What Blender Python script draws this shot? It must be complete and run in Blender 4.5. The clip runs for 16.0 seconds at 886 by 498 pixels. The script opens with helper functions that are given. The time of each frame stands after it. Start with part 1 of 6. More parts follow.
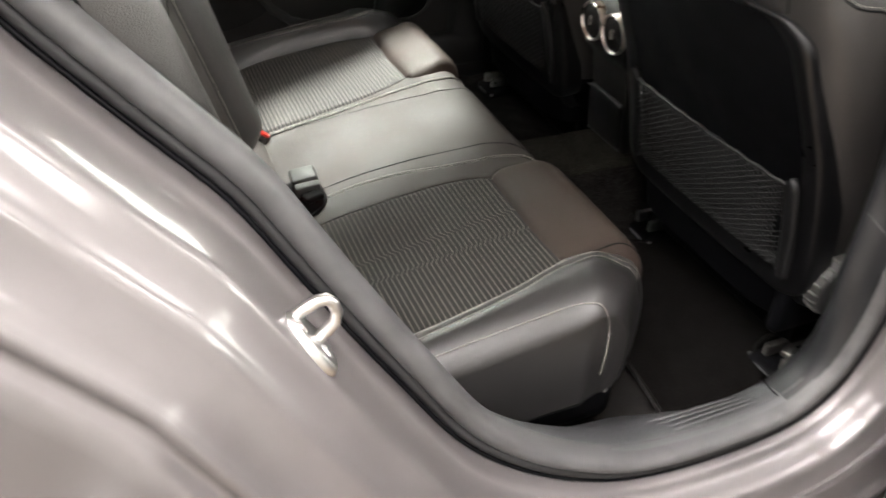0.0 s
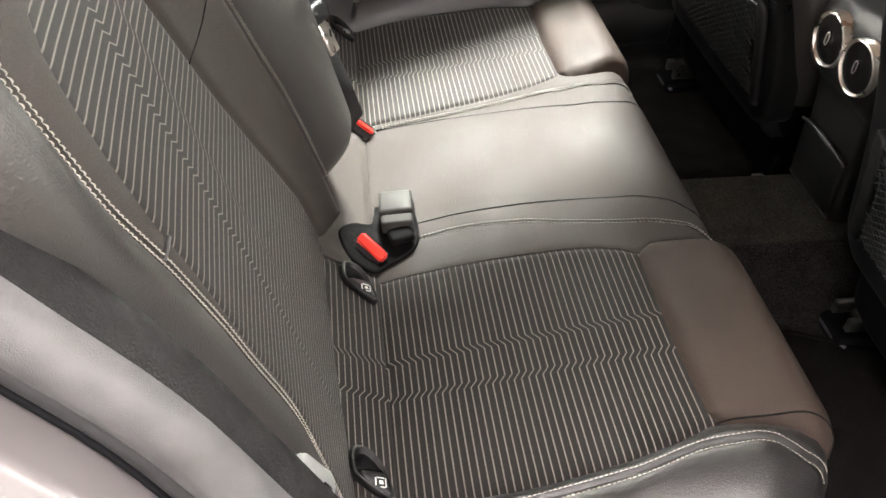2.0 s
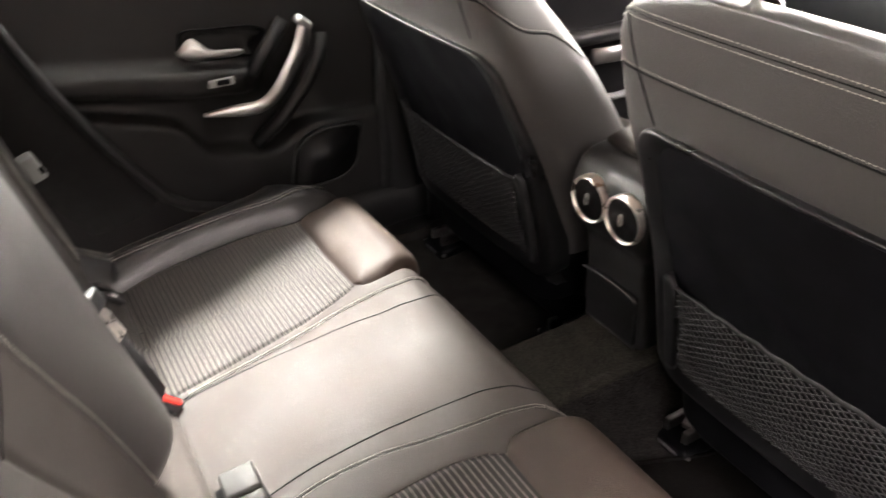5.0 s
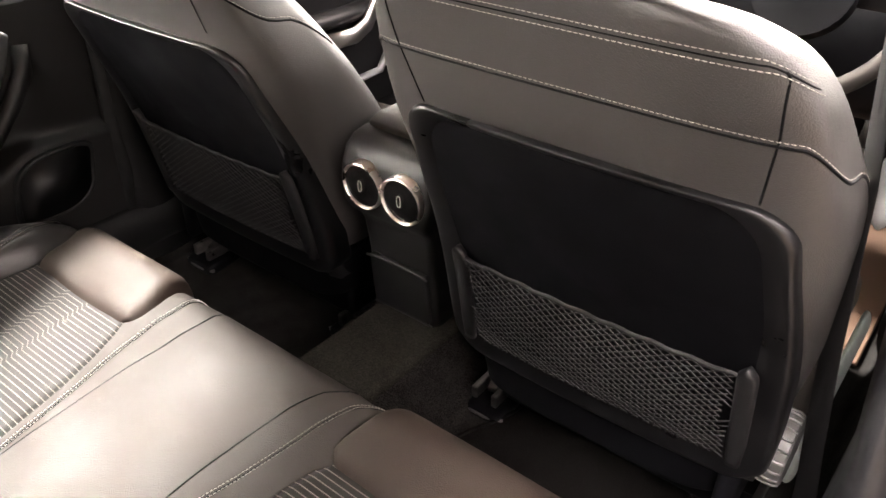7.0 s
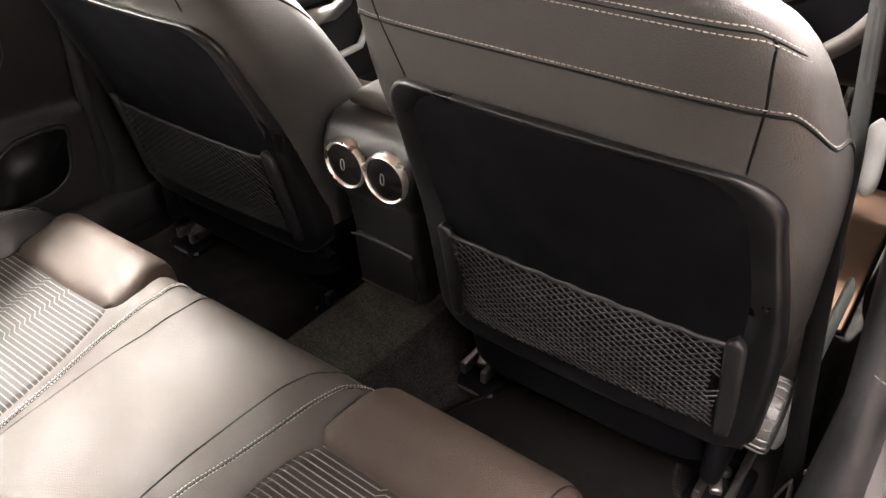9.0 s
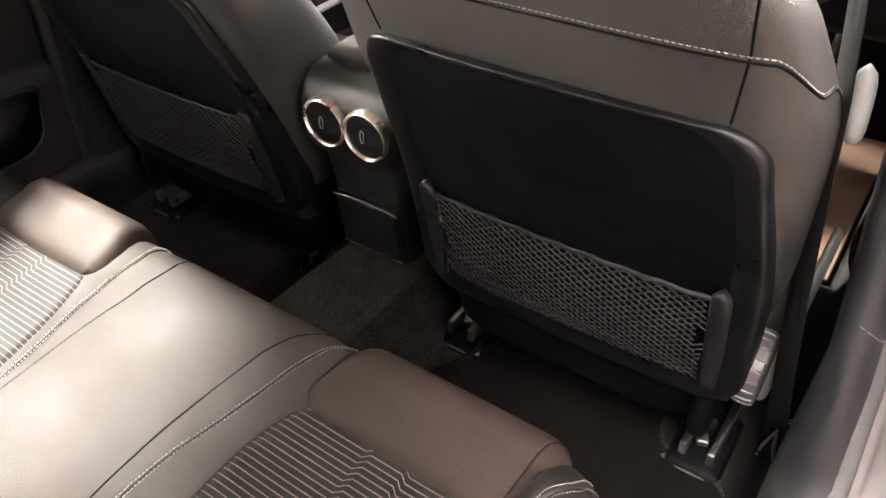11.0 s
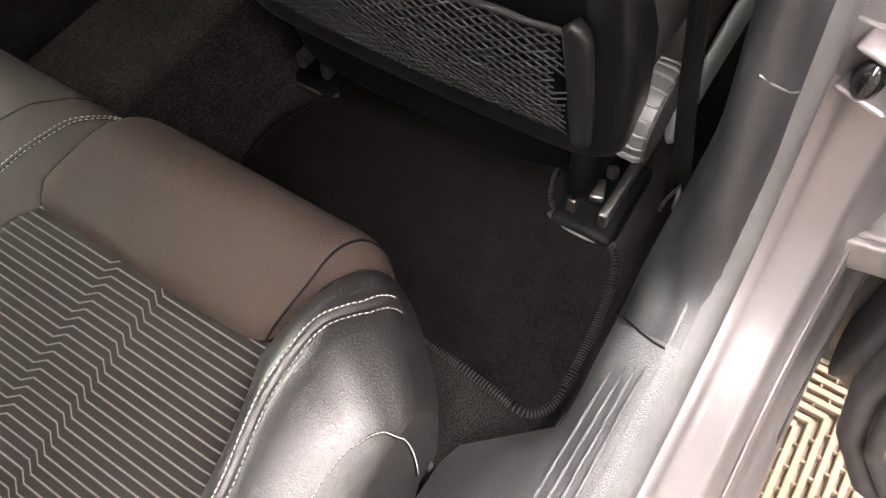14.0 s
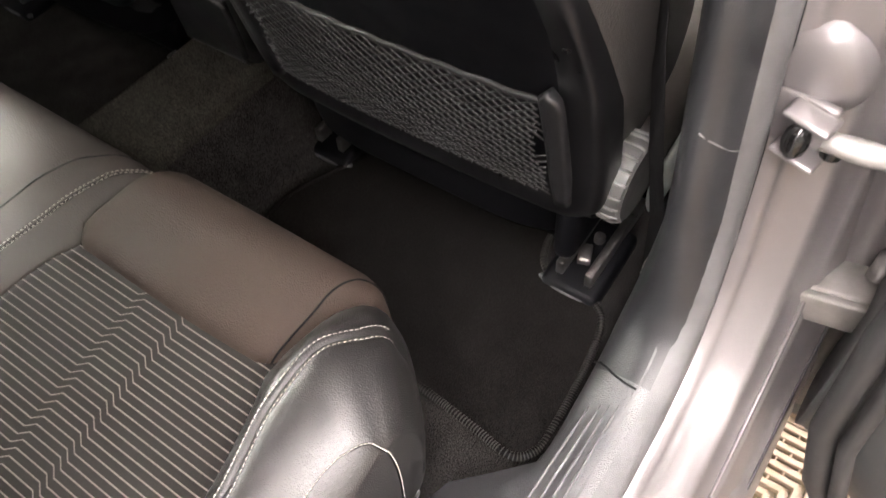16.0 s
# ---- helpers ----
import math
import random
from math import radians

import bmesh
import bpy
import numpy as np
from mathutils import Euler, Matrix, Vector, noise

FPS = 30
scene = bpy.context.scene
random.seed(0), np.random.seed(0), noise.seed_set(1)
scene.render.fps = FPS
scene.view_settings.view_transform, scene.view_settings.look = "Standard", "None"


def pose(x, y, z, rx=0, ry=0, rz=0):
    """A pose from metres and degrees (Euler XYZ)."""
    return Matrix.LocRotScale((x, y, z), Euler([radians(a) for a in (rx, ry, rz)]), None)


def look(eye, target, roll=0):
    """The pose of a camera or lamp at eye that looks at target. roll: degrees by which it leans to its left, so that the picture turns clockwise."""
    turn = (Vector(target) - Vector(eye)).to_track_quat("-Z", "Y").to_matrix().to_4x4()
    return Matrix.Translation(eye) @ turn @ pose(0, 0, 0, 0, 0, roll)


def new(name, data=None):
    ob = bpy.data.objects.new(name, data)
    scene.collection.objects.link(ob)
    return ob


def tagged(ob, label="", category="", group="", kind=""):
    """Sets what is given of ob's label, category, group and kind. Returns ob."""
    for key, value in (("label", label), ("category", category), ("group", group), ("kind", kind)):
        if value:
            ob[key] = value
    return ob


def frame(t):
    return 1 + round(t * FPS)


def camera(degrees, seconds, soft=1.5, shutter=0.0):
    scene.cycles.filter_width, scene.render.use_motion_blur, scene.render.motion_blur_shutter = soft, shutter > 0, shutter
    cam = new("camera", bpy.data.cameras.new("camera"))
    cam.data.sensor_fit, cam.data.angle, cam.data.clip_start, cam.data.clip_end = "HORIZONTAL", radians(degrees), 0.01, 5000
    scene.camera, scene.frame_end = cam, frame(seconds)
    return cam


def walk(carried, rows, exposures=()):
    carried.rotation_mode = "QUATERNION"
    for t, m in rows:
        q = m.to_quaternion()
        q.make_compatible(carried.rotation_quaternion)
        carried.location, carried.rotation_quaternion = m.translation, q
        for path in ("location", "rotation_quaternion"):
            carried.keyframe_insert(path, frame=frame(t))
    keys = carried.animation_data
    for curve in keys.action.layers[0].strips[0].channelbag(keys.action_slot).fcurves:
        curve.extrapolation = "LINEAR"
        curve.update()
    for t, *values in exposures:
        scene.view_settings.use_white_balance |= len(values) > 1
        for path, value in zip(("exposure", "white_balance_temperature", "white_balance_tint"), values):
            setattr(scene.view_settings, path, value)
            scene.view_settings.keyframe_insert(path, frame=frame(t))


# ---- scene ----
cam = camera(59.7, 16.0, shutter=0.5)
PATH = [
    (0.0, -0.538, -1.269, 1.2881, 53.01, -1.77, -22.03),
    (0.5, -0.4923, -1.1326, 1.2625, 50.15, -2.04, -16.87),
    (1.0, -0.3924, -0.9986, 1.25, 47.82, -2.05, -12.6),
    (1.5, -0.3684, -0.925, 1.2503, 46.48, -2.25, -9.45),
    (2.0, -0.3665, -0.9012, 1.2532, 46.31, -2.17, -7.25),
    (2.5, -0.3659, -0.8945, 1.2572, 46.93, -2.01, -6.11),
    (3.0, -0.3636, -0.8824, 1.2652, 48.24, -1.55, -5.83),
    (3.5, -0.3634, -0.8669, 1.2793, 50.5, -0.84, -7.95),
    (4.0, -0.3695, -0.845, 1.2974, 53.35, -0.48, -12.93),
    (4.5, -0.406, -0.817, 1.3099, 55.83, -0.2, -21.56),
    (5.0, -0.4283, -0.7754, 1.3195, 57.62, 0.17, -31.39),
    (7.5, -0.4275, -0.7144, 1.2936, 56.49, -0.72, -53.14),
    (8.0, -0.4275, -0.7132, 1.2961, 56.18, -0.5, -53.21),
    (8.5, -0.4245, -0.7112, 1.2939, 55.68, -0.2, -53.45),
    (11.0, -0.405, -0.71, 1.2833, 52.15, 0.55, -55.1),
    (11.5, -0.3525, -0.7174, 1.2581, 48.73, 0.94, -55.17),
    (12.0, -0.228, -0.7341, 1.1936, 42.15, 1.39, -55.79),
    (12.5, -0.1445, -0.748, 1.1402, 35.27, 2.0, -56.95),
    (13.0, -0.109, -0.7495, 1.1321, 31.28, 2.59, -57.85),
    (13.5, -0.1041, -0.7522, 1.134, 30.03, 2.64, -57.91),
    (14.0, -0.1084, -0.7539, 1.1347, 29.91, 2.47, -57.43),
    (14.5, -0.1094, -0.7565, 1.1378, 30.22, 2.26, -56.9),
    (15.0, -0.1141, -0.7629, 1.1369, 31.11, 2.13, -56.3),
    (15.5, -0.1278, -0.7815, 1.1459, 32.68, 2.28, -55.67),
    (16.0, -0.162, -0.8229, 1.1756, 36.92, 2.81, -55.41),
]
walk(cam, [(t, pose(*p)) for t, *p in PATH], [(0.0, 2.65, 6300, 6), (1.0, 2.82, 6400, 6), (1.5, 3.08, 6400, 8), (2.0, 3.2, 6400, 9), (3.5, 3.28, 6420, 11), (5.0, 3.5, 6550, 14), (8.0, 3.52, 6700, 15), (11.0, 3.48, 6700, 14), (12.0, 3.4, 6600, 12), (12.5, 3.62, 6500, 11), (14.5, 3.55, 6450, 11), (16.0, 3.6, 6450, 11)])

# ---- light ----
world = bpy.data.worlds.new("world")
scene.world = world
world.use_nodes = True
wn = world.node_tree.nodes
sky = wn.new("ShaderNodeTexSky")
sky.sky_type, sky.sun_disc = 'NISHITA', False
sky.sun_elevation, sky.sun_rotation = radians(50), radians(8)
sky.air_density, sky.dust_density, sky.ozone_density = 0.6, 4.0, 0.6
world.node_tree.links.new(sky.outputs[0], wn["Background"].inputs[0])
wn["Background"].inputs[1].default_value = 0.02


sun = bpy.data.lights.new("sun", "SUN")
sun.energy, sun.angle, sun.color = 2.5, radians(9), (1.0, 0.985, 0.91)
new("sun", sun).matrix_world = look((0.9, 6.4, 7.7), (0, 0, 0))


def area_lamp(name, loc, target, sx, sy, watts, colour):
    d = bpy.data.lights.new(name, "AREA")
    d.shape, d.size, d.size_y, d.energy, d.color = "RECTANGLE", sx, sy, watts, colour
    ob = new(name, d)
    ob.matrix_world = look(loc, target)
    return tagged(ob, kind="structure")


# added overhead fill lamps, out of view, weighted to light bolsters, backrest and sill
FILL_LAMPS = [(-1.2, -1.25, 20), (1.4, -1.25, 6), (-1.2, -3.4, 5), (1.4, -3.4, 11), (-3.8, -1.25, 7), (4.2, -1.25, 2)]
for lx, ly, w in FILL_LAMPS:
    area_lamp("fill_lamp", (lx, ly, 2.93), (lx, ly, 0), 2.0, 0.7, w, (1.0, 0.90, 0.865))


# ---- materials ----
def material(name, base, rough=0.5, metal=0.0, grain=0.0, grain_size=800.0, stain=0.1, stain_size=6.0, coat=0.0, spec=0.5, cells=False):
    m = bpy.data.materials.new(name)
    m.use_nodes = True
    nt = m.node_tree
    b = nt.nodes["Principled BSDF"]
    b.inputs["Base Color"].default_value = (*base, 1)
    b.inputs["Roughness"].default_value = rough
    b.inputs["Metallic"].default_value = metal
    b.inputs["Coat Weight"].default_value = coat
    b.inputs["Coat Roughness"].default_value = 0.10
    b.inputs["Specular IOR Level"].default_value = spec
    tc = nt.nodes.new("ShaderNodeTexCoord")
    if stain:
        n = nt.nodes.new("ShaderNodeTexNoise")
        n.inputs["Scale"].default_value, n.inputs["Detail"].default_value = stain_size, 6
        nt.links.new(tc.outputs["Object"], n.inputs["Vector"])
        r = nt.nodes.new("ShaderNodeMapRange")
        r.inputs["From Min"].default_value, r.inputs["From Max"].default_value = 0.3, 0.7
        r.inputs["To Min"].default_value, r.inputs["To Max"].default_value = 1 - stain, 1 + stain
        nt.links.new(n.outputs["Fac"], r.inputs["Value"])
        mx = nt.nodes.new("ShaderNodeVectorMath")
        mx.operation = "SCALE"
        mx.inputs[0].default_value = base
        nt.links.new(r.outputs[0], mx.inputs["Scale"])
        nt.links.new(mx.outputs[0], b.inputs["Base Color"])
        r2 = nt.nodes.new("ShaderNodeMapRange")
        r2.inputs["From Min"].default_value, r2.inputs["From Max"].default_value = 0.3, 0.7
        r2.inputs["To Min"].default_value, r2.inputs["To Max"].default_value = max(0.02, rough * (1 - stain)), min(1, rough * (1 + stain))
        nt.links.new(n.outputs["Fac"], r2.inputs["Value"])
        nt.links.new(r2.outputs[0], b.inputs["Roughness"])
    if grain:
        if cells:
            g = nt.nodes.new("ShaderNodeTexVoronoi")
            g.feature = 'SMOOTH_F1'
            out = g.outputs["Distance"]
        else:
            g = nt.nodes.new("ShaderNodeTexNoise")
            g.inputs["Detail"].default_value = 4
            out = g.outputs["Fac"]
        g.inputs["Scale"].default_value = grain_size
        nt.links.new(tc.outputs["Object"], g.inputs["Vector"])
        bp = nt.nodes.new("ShaderNodeBump")
        bp.inputs["Strength"].default_value = grain
        bp.inputs["Distance"].default_value = 0.6 / grain_size
        nt.links.new(out, bp.inputs["Height"])
        nt.links.new(bp.outputs[0], b.inputs["Normal"])
    return m


def pile(name, base, tip, size=900.0):
    """Carpet: speckled fibres with a rough bump."""
    m = material(name, base, 0.95, grain=1.0, grain_size=size, stain=0, spec=0.02)
    nt = m.node_tree
    b = nt.nodes["Principled BSDF"]
    tc = nt.nodes.new("ShaderNodeTexCoord")
    mix = nt.nodes.new("ShaderNodeMix")
    mix.data_type = "RGBA"
    n1, n2 = nt.nodes.new("ShaderNodeTexNoise"), nt.nodes.new("ShaderNodeTexNoise")
    n1.inputs["Scale"].default_value, n2.inputs["Scale"].default_value = size * 0.6, 25
    n1.inputs["Detail"].default_value = n2.inputs["Detail"].default_value = 5
    mul = nt.nodes.new("ShaderNodeMath")
    mul.operation = "MULTIPLY"
    soft = nt.nodes.new("ShaderNodeMath")
    soft.operation = "MULTIPLY_ADD"
    soft.inputs[1].default_value, soft.inputs[2].default_value = 0.25, 0.375
    for n in (n1, n2):
        nt.links.new(tc.outputs["Object"], n.inputs["Vector"])
    nt.links.new(n1.outputs["Fac"], mul.inputs[0])
    nt.links.new(n2.outputs["Fac"], soft.inputs[0])
    nt.links.new(soft.outputs[0], mul.inputs[1])
    r = nt.nodes.new("ShaderNodeMapRange")
    r.inputs["From Min"].default_value, r.inputs["From Max"].default_value = 0.18, 0.36
    nt.links.new(mul.outputs[0], r.inputs["Value"])
    mix.inputs[6].default_value, mix.inputs[7].default_value = (*base, 1), (*tip, 1)
    nt.links.new(r.outputs[0], mix.inputs[0])
    nt.links.new(mix.outputs[2], b.inputs["Base Color"])
    return m


def striped_cloth(name, base, line, pitch=0.0085, centre=0.345):
    """Woven cloth with thin pale lines that jog sideways at one place. UV in metres: u along the lines, v across."""
    m = material(name, base, 0.7, stain=0, spec=0.2)
    nt = m.node_tree
    b = nt.nodes["Principled BSDF"]
    uv = nt.nodes.new("ShaderNodeUVMap")
    sep = nt.nodes.new("ShaderNodeSeparateXYZ")
    nt.links.new(uv.outputs[0], sep.inputs[0])

    def math_node(op, a, c=None, d=None):
        n = nt.nodes.new("ShaderNodeMath")
        n.operation = op
        for i, v in enumerate((a, c, d)):
            if v is None:
                continue
            if isinstance(v, (int, float)):
                n.inputs[i].default_value = v
            else:
                nt.links.new(v, n.inputs[i])
        return n.outputs[0]
    d = math_node("ABSOLUTE", math_node("SUBTRACT", sep.outputs[0], centre))
    mr = nt.nodes.new("ShaderNodeMapRange")
    mr.inputs["From Min"].default_value, mr.inputs["From Max"].default_value = 0.022, 0.031
    mr.inputs["To Min"].default_value, mr.inputs["To Max"].default_value = 0.0075, 0.0
    nt.links.new(d, mr.inputs["Value"])
    v = math_node("SUBTRACT", sep.outputs[1], mr.outputs[0])
    f = math_node("FRACT", math_node("DIVIDE", v, pitch))
    dist = math_node("MULTIPLY", math_node("ABSOLUTE", math_node("SUBTRACT", f, 0.5)), pitch)
    thread = math_node("SINE", math_node("MULTIPLY", sep.outputs[0], 3400.0))
    width = math_node("MULTIPLY_ADD", thread, 0.00015, 0.00048)
    mask = nt.nodes.new("ShaderNodeMapRange")
    mask.inputs["To Min"].default_value, mask.inputs["To Max"].default_value = 1.0, 0.0
    nt.links.new(dist, mask.inputs["Value"])
    nt.links.new(width, mask.inputs["From Min"])
    nt.links.new(math_node("ADD", width, 0.0005), mask.inputs["From Max"])
    wv = nt.nodes.new("ShaderNodeTexNoise")
    wv.inputs["Scale"].default_value, wv.inputs["Detail"].default_value = 700, 3
    tc = nt.nodes.new("ShaderNodeTexCoord")
    nt.links.new(tc.outputs["Object"], wv.inputs["Vector"])
    mix = nt.nodes.new("ShaderNodeMix")
    mix.data_type = "RGBA"
    mix.inputs[6].default_value, mix.inputs[7].default_value = (*base, 1), (*line, 1)
    nt.links.new(mask.outputs[0], mix.inputs[0])
    mul = nt.nodes.new("ShaderNodeVectorMath")
    mul.operation = "SCALE"
    nt.links.new(mix.outputs[2], mul.inputs[0])
    nt.links.new(math_node("MULTIPLY_ADD", wv.outputs["Fac"], 1.0, 0.5), mul.inputs["Scale"])
    nt.links.new(mul.outputs[0], b.inputs["Base Color"])
    h = math_node("MULTIPLY_ADD", wv.outputs["Fac"], 0.5, mask.outputs[0])
    bp = nt.nodes.new("ShaderNodeBump")
    bp.inputs["Strength"].default_value, bp.inputs["Distance"].default_value = 0.6, 0.0008
    nt.links.new(h, bp.inputs["Height"])
    nt.links.new(bp.outputs[0], b.inputs["Normal"])
    b.inputs["Sheen Weight"].default_value = 0.05
    return m


LEATHER = material("leather", (0.038, 0.0330, 0.0298), 0.68, spec=0.20, grain=0.5, grain_size=720, stain=0.14, stain_size=9, cells=True)
# black leather with the headliner's warm reflection put into its base colour
LEATHER_WARM_CAST = material("leather_warm_cast", (0.036, 0.0258, 0.0208), 0.68, spec=0.22, grain=0.5, grain_size=720, stain=0.14, stain_size=9, cells=True)
# the same leather in a darker base, shade of the bolster sides included
LEATHER_SHADED = material("leather_shaded", (0.015, 0.0142, 0.0142), 0.36, spec=0.8, grain=0.45, grain_size=760, stain=0.14, stain_size=9, cells=True)
LEATHER_GLOSS = material("leather_gloss", (0.034, 0.0318, 0.0305), 0.43, spec=0.7, grain=0.45, grain_size=740, stain=0.14, stain_size=9, cells=True)
BACK_CLOTH = striped_cloth("striped_back_cloth", (0.0105, 0.0088, 0.0080), (0.155, 0.140, 0.126), centre=0.385)
CLOTH = striped_cloth("striped_cloth", (0.0105, 0.0088, 0.0080), (0.155, 0.140, 0.126))
THREAD = material("thread", (0.42, 0.40, 0.36), 0.7, stain=0.1, stain_size=90)
PLASTIC = material("black_plastic", (0.0075, 0.0075, 0.0082), 0.42, grain=0.35, grain_size=1100, stain=0.2, stain_size=14, cells=True)
# lit copy of the sill plastic: sky reflected on the sill raises its base
LIT_SCUFF = material("lit_scuff_plastic", (0.060, 0.061, 0.064), 0.36, spec=0.95, grain=0.9, grain_size=800, stain=0.2, stain_size=14, cells=True)
SILL_PLASTIC = material("sill_plastic", (0.015, 0.0155, 0.017), 0.40, spec=0.5, grain=0.45, grain_size=900, stain=0.2, stain_size=14, cells=True)
PANEL = material("matte_panel", (0.0026, 0.0027, 0.0035), 0.5, spec=0.10, grain=0.15, grain_size=1500, stain=0.25, stain_size=10)
DOOR_SOFT = material("soft_door_trim", (0.0125, 0.0118, 0.0120), 0.55, spec=0.4, grain=0.4, grain_size=900, stain=0.2, stain_size=8, cells=True)
CONSOLE_BLACK = material("console_black", (0.0115, 0.0113, 0.0115), 0.42, spec=0.5, grain=0.3, grain_size=1100, stain=0.2, stain_size=14, cells=True)
VENT_BLACK = material("vent_black", (0.0035, 0.0035, 0.0037), 0.22, spec=0.3, stain=0.2, stain_size=40)
RIM_BLACK = material("satin_black_rim", (0.0050, 0.0050, 0.0056), 0.34, spec=0.5, grain=0.2, grain_size=1300, stain=0.2, stain_size=12)
GLOSS = material("gloss_black", (0.006, 0.006, 0.006), 0.12, stain=0.3, stain_size=30)
CHROME = material("chrome", (0.80, 0.75, 0.70), 0.30, 1.0, stain=0.2, stain_size=60)
SATIN = material("satin_silver", (0.62, 0.61, 0.60), 0.34, 1.0, stain=0.12, stain_size=20)
GREY_PLASTIC = material("grey_plastic", (0.25, 0.26, 0.255), 0.42, grain=0.2, grain_size=900, stain=0.1, stain_size=20)
WHEEL_GREY = material("dial_grey", (0.060, 0.060, 0.058), 0.45, grain=0.2, grain_size=1200, stain=0.12, stain_size=30)
RED = material("red_plastic", (0.72, 0.035, 0.022), 0.4, stain=0.1, stain_size=40)
RUBBER = material("rubber", (0.014, 0.014, 0.015), 0.6, grain=0.4, grain_size=1500, stain=0.25, stain_size=18)
SEAL_GREY = material("flocked_seal", (0.060, 0.0592, 0.061), 0.50, spec=0.7, grain=0.6, grain_size=1400, stain=0.30, stain_size=38)
RIB_CLOTH = material("ribbed_trim_cloth", (0.013, 0.0125, 0.013), 0.85, grain=0.8, grain_size=500, stain=0.3, stain_size=60, spec=0.2)
PAINT = material("grey_paint", (0.145, 0.134, 0.135), 0.40, 0.4, stain=0.10, stain_size=7, coat=0.65)
STRAP = material("belt_webbing", (0.010, 0.010, 0.0105), 0.7, spec=0.25, grain=0.5, grain_size=1200, stain=0.1)
CARPET = pile("carpet", (0.0016, 0.0014, 0.0013), (0.040, 0.0378, 0.0365))
MAT = pile("mat_pile", (0.0012, 0.0010, 0.0009), (0.0155, 0.0145, 0.0140), 1100)
TUNNEL = pile("tunnel_carpet", (0.010, 0.0096, 0.0080), (0.048, 0.0460, 0.0395), 800)
HEADLINER = material("headliner", (0.44, 0.30, 0.235), 0.9, grain=0.3, grain_size=900, stain=0.05)
WHITE_PRINT = material("white_print", (0.8, 0.8, 0.78), 0.5, stain=0.05)
METAL = material("dark_steel", (0.30, 0.29, 0.28), 0.38, 1.0, stain=0.3, stain_size=60)
CORD = material("net_cord", (0.013, 0.013, 0.0135), 0.6, spec=0.4, grain=0.4, grain_size=3000, stain=0.2, stain_size=60)
TILE = material("beige_tile", (0.215, 0.163, 0.112), 0.5, grain=0.2, grain_size=600, stain=0.12, stain_size=12)
CONCRETE = material("concrete", (0.13, 0.115, 0.10), 0.8, grain=0.6, grain_size=120, stain=0.25, stain_size=3)
WALL = material("white_wall", (0.36, 0.35, 0.34), 0.8, grain=0.3, grain_size=150, stain=0.06, stain_size=2)
TAN = material("tan_rubber_mat", (0.085, 0.047, 0.030), 0.6, grain=0.4, grain_size=400, stain=0.15, stain_size=12)
LAMP = bpy.data.materials.new("lamp_face")
LAMP.use_nodes = True
LAMP.node_tree.nodes["Principled BSDF"].inputs["Emission Strength"].default_value = 2.0
LAMP.node_tree.nodes["Principled BSDF"].inputs["Emission Color"].default_value = (1, 0.90, 0.865, 1)
# even glow in place of sky; the front and rear panels are added fill
SKY_GLOW = bpy.data.materials.new("sky_fill_glow")
SKY_GLOW.use_nodes = True
SKY_GLOW.node_tree.nodes["Principled BSDF"].inputs["Base Color"].default_value = (0, 0, 0, 1)
SKY_GLOW.node_tree.nodes["Principled BSDF"].inputs["Emission Color"].default_value = (1.0, 0.95, 0.87, 1)
SKY_GLOW.node_tree.nodes["Principled BSDF"].inputs["Emission Strength"].default_value = 3.2
SLATE = material("slate_rubber", (0.030, 0.032, 0.034), 0.45, grain=0.3, grain_size=900, stain=0.2, stain_size=12)
SMOKED = material("smoked_plastic", (0.06, 0.058, 0.055), 0.14, stain=0.25, stain_size=25)
STEEL = material("pale_steel", (0.20, 0.190, 0.182), 0.45, 0.4, stain=0.25, stain_size=40)
GLASS = bpy.data.materials.new("window_glass")
GLASS.use_nodes = True
_b = GLASS.node_tree.nodes["Principled BSDF"]
_b.inputs["Transmission Weight"].default_value, _b.inputs["Roughness"].default_value, _b.inputs["IOR"].default_value = 1, 0, 1.05
_b.inputs["Base Color"].default_value = (0.90, 0.925, 0.90, 1)


# ---- mesh helpers ----
def thing(name, label, category, group="", kind="", at=(0, 0, 0)):
    ob = new(name)
    ob.location = at
    return tagged(ob, label, category, group, kind)


def put(ob, parent, label="", mat=None):
    if mat:
        ob.data.materials.append(mat)
    if parent:
        ob.parent = parent
        up, off = parent, Vector()
        while up:
            off += up.location
            up = up.parent
        ob.location = ob.location - off
    if label:
        ob["label"] = label
    return ob


def solid(name, verts, faces, mat, parent=None, label="", uvs=None, smooth=True):
    me = bpy.data.meshes.new(name)
    me.from_pydata([tuple(v) for v in verts], [], faces)
    if uvs is not None:
        lay = me.uv_layers.new()
        idx = np.zeros(len(me.loops), dtype=np.int32)
        me.loops.foreach_get("vertex_index", idx)
        lay.data.foreach_set("uv", np.asarray(uvs, dtype=np.float32)[idx].ravel())
    me.validate()
    if smooth:
        me.polygons.foreach_set("use_smooth", [True] * len(me.polygons))
    me.update()
    return put(new(name, me), parent, label, mat)


def part(name, bm, material, parent, label="", smooth=True):
    me = bpy.data.meshes.new(name)
    bmesh.ops.recalc_face_normals(bm, faces=bm.faces[:])
    bm.to_mesh(me)
    bm.free()
    if smooth:
        me.polygons.foreach_set("use_smooth", [True] * len(me.polygons))
        me.set_sharp_from_angle(angle=radians(38))
    return put(new(name, me), parent, label, material)


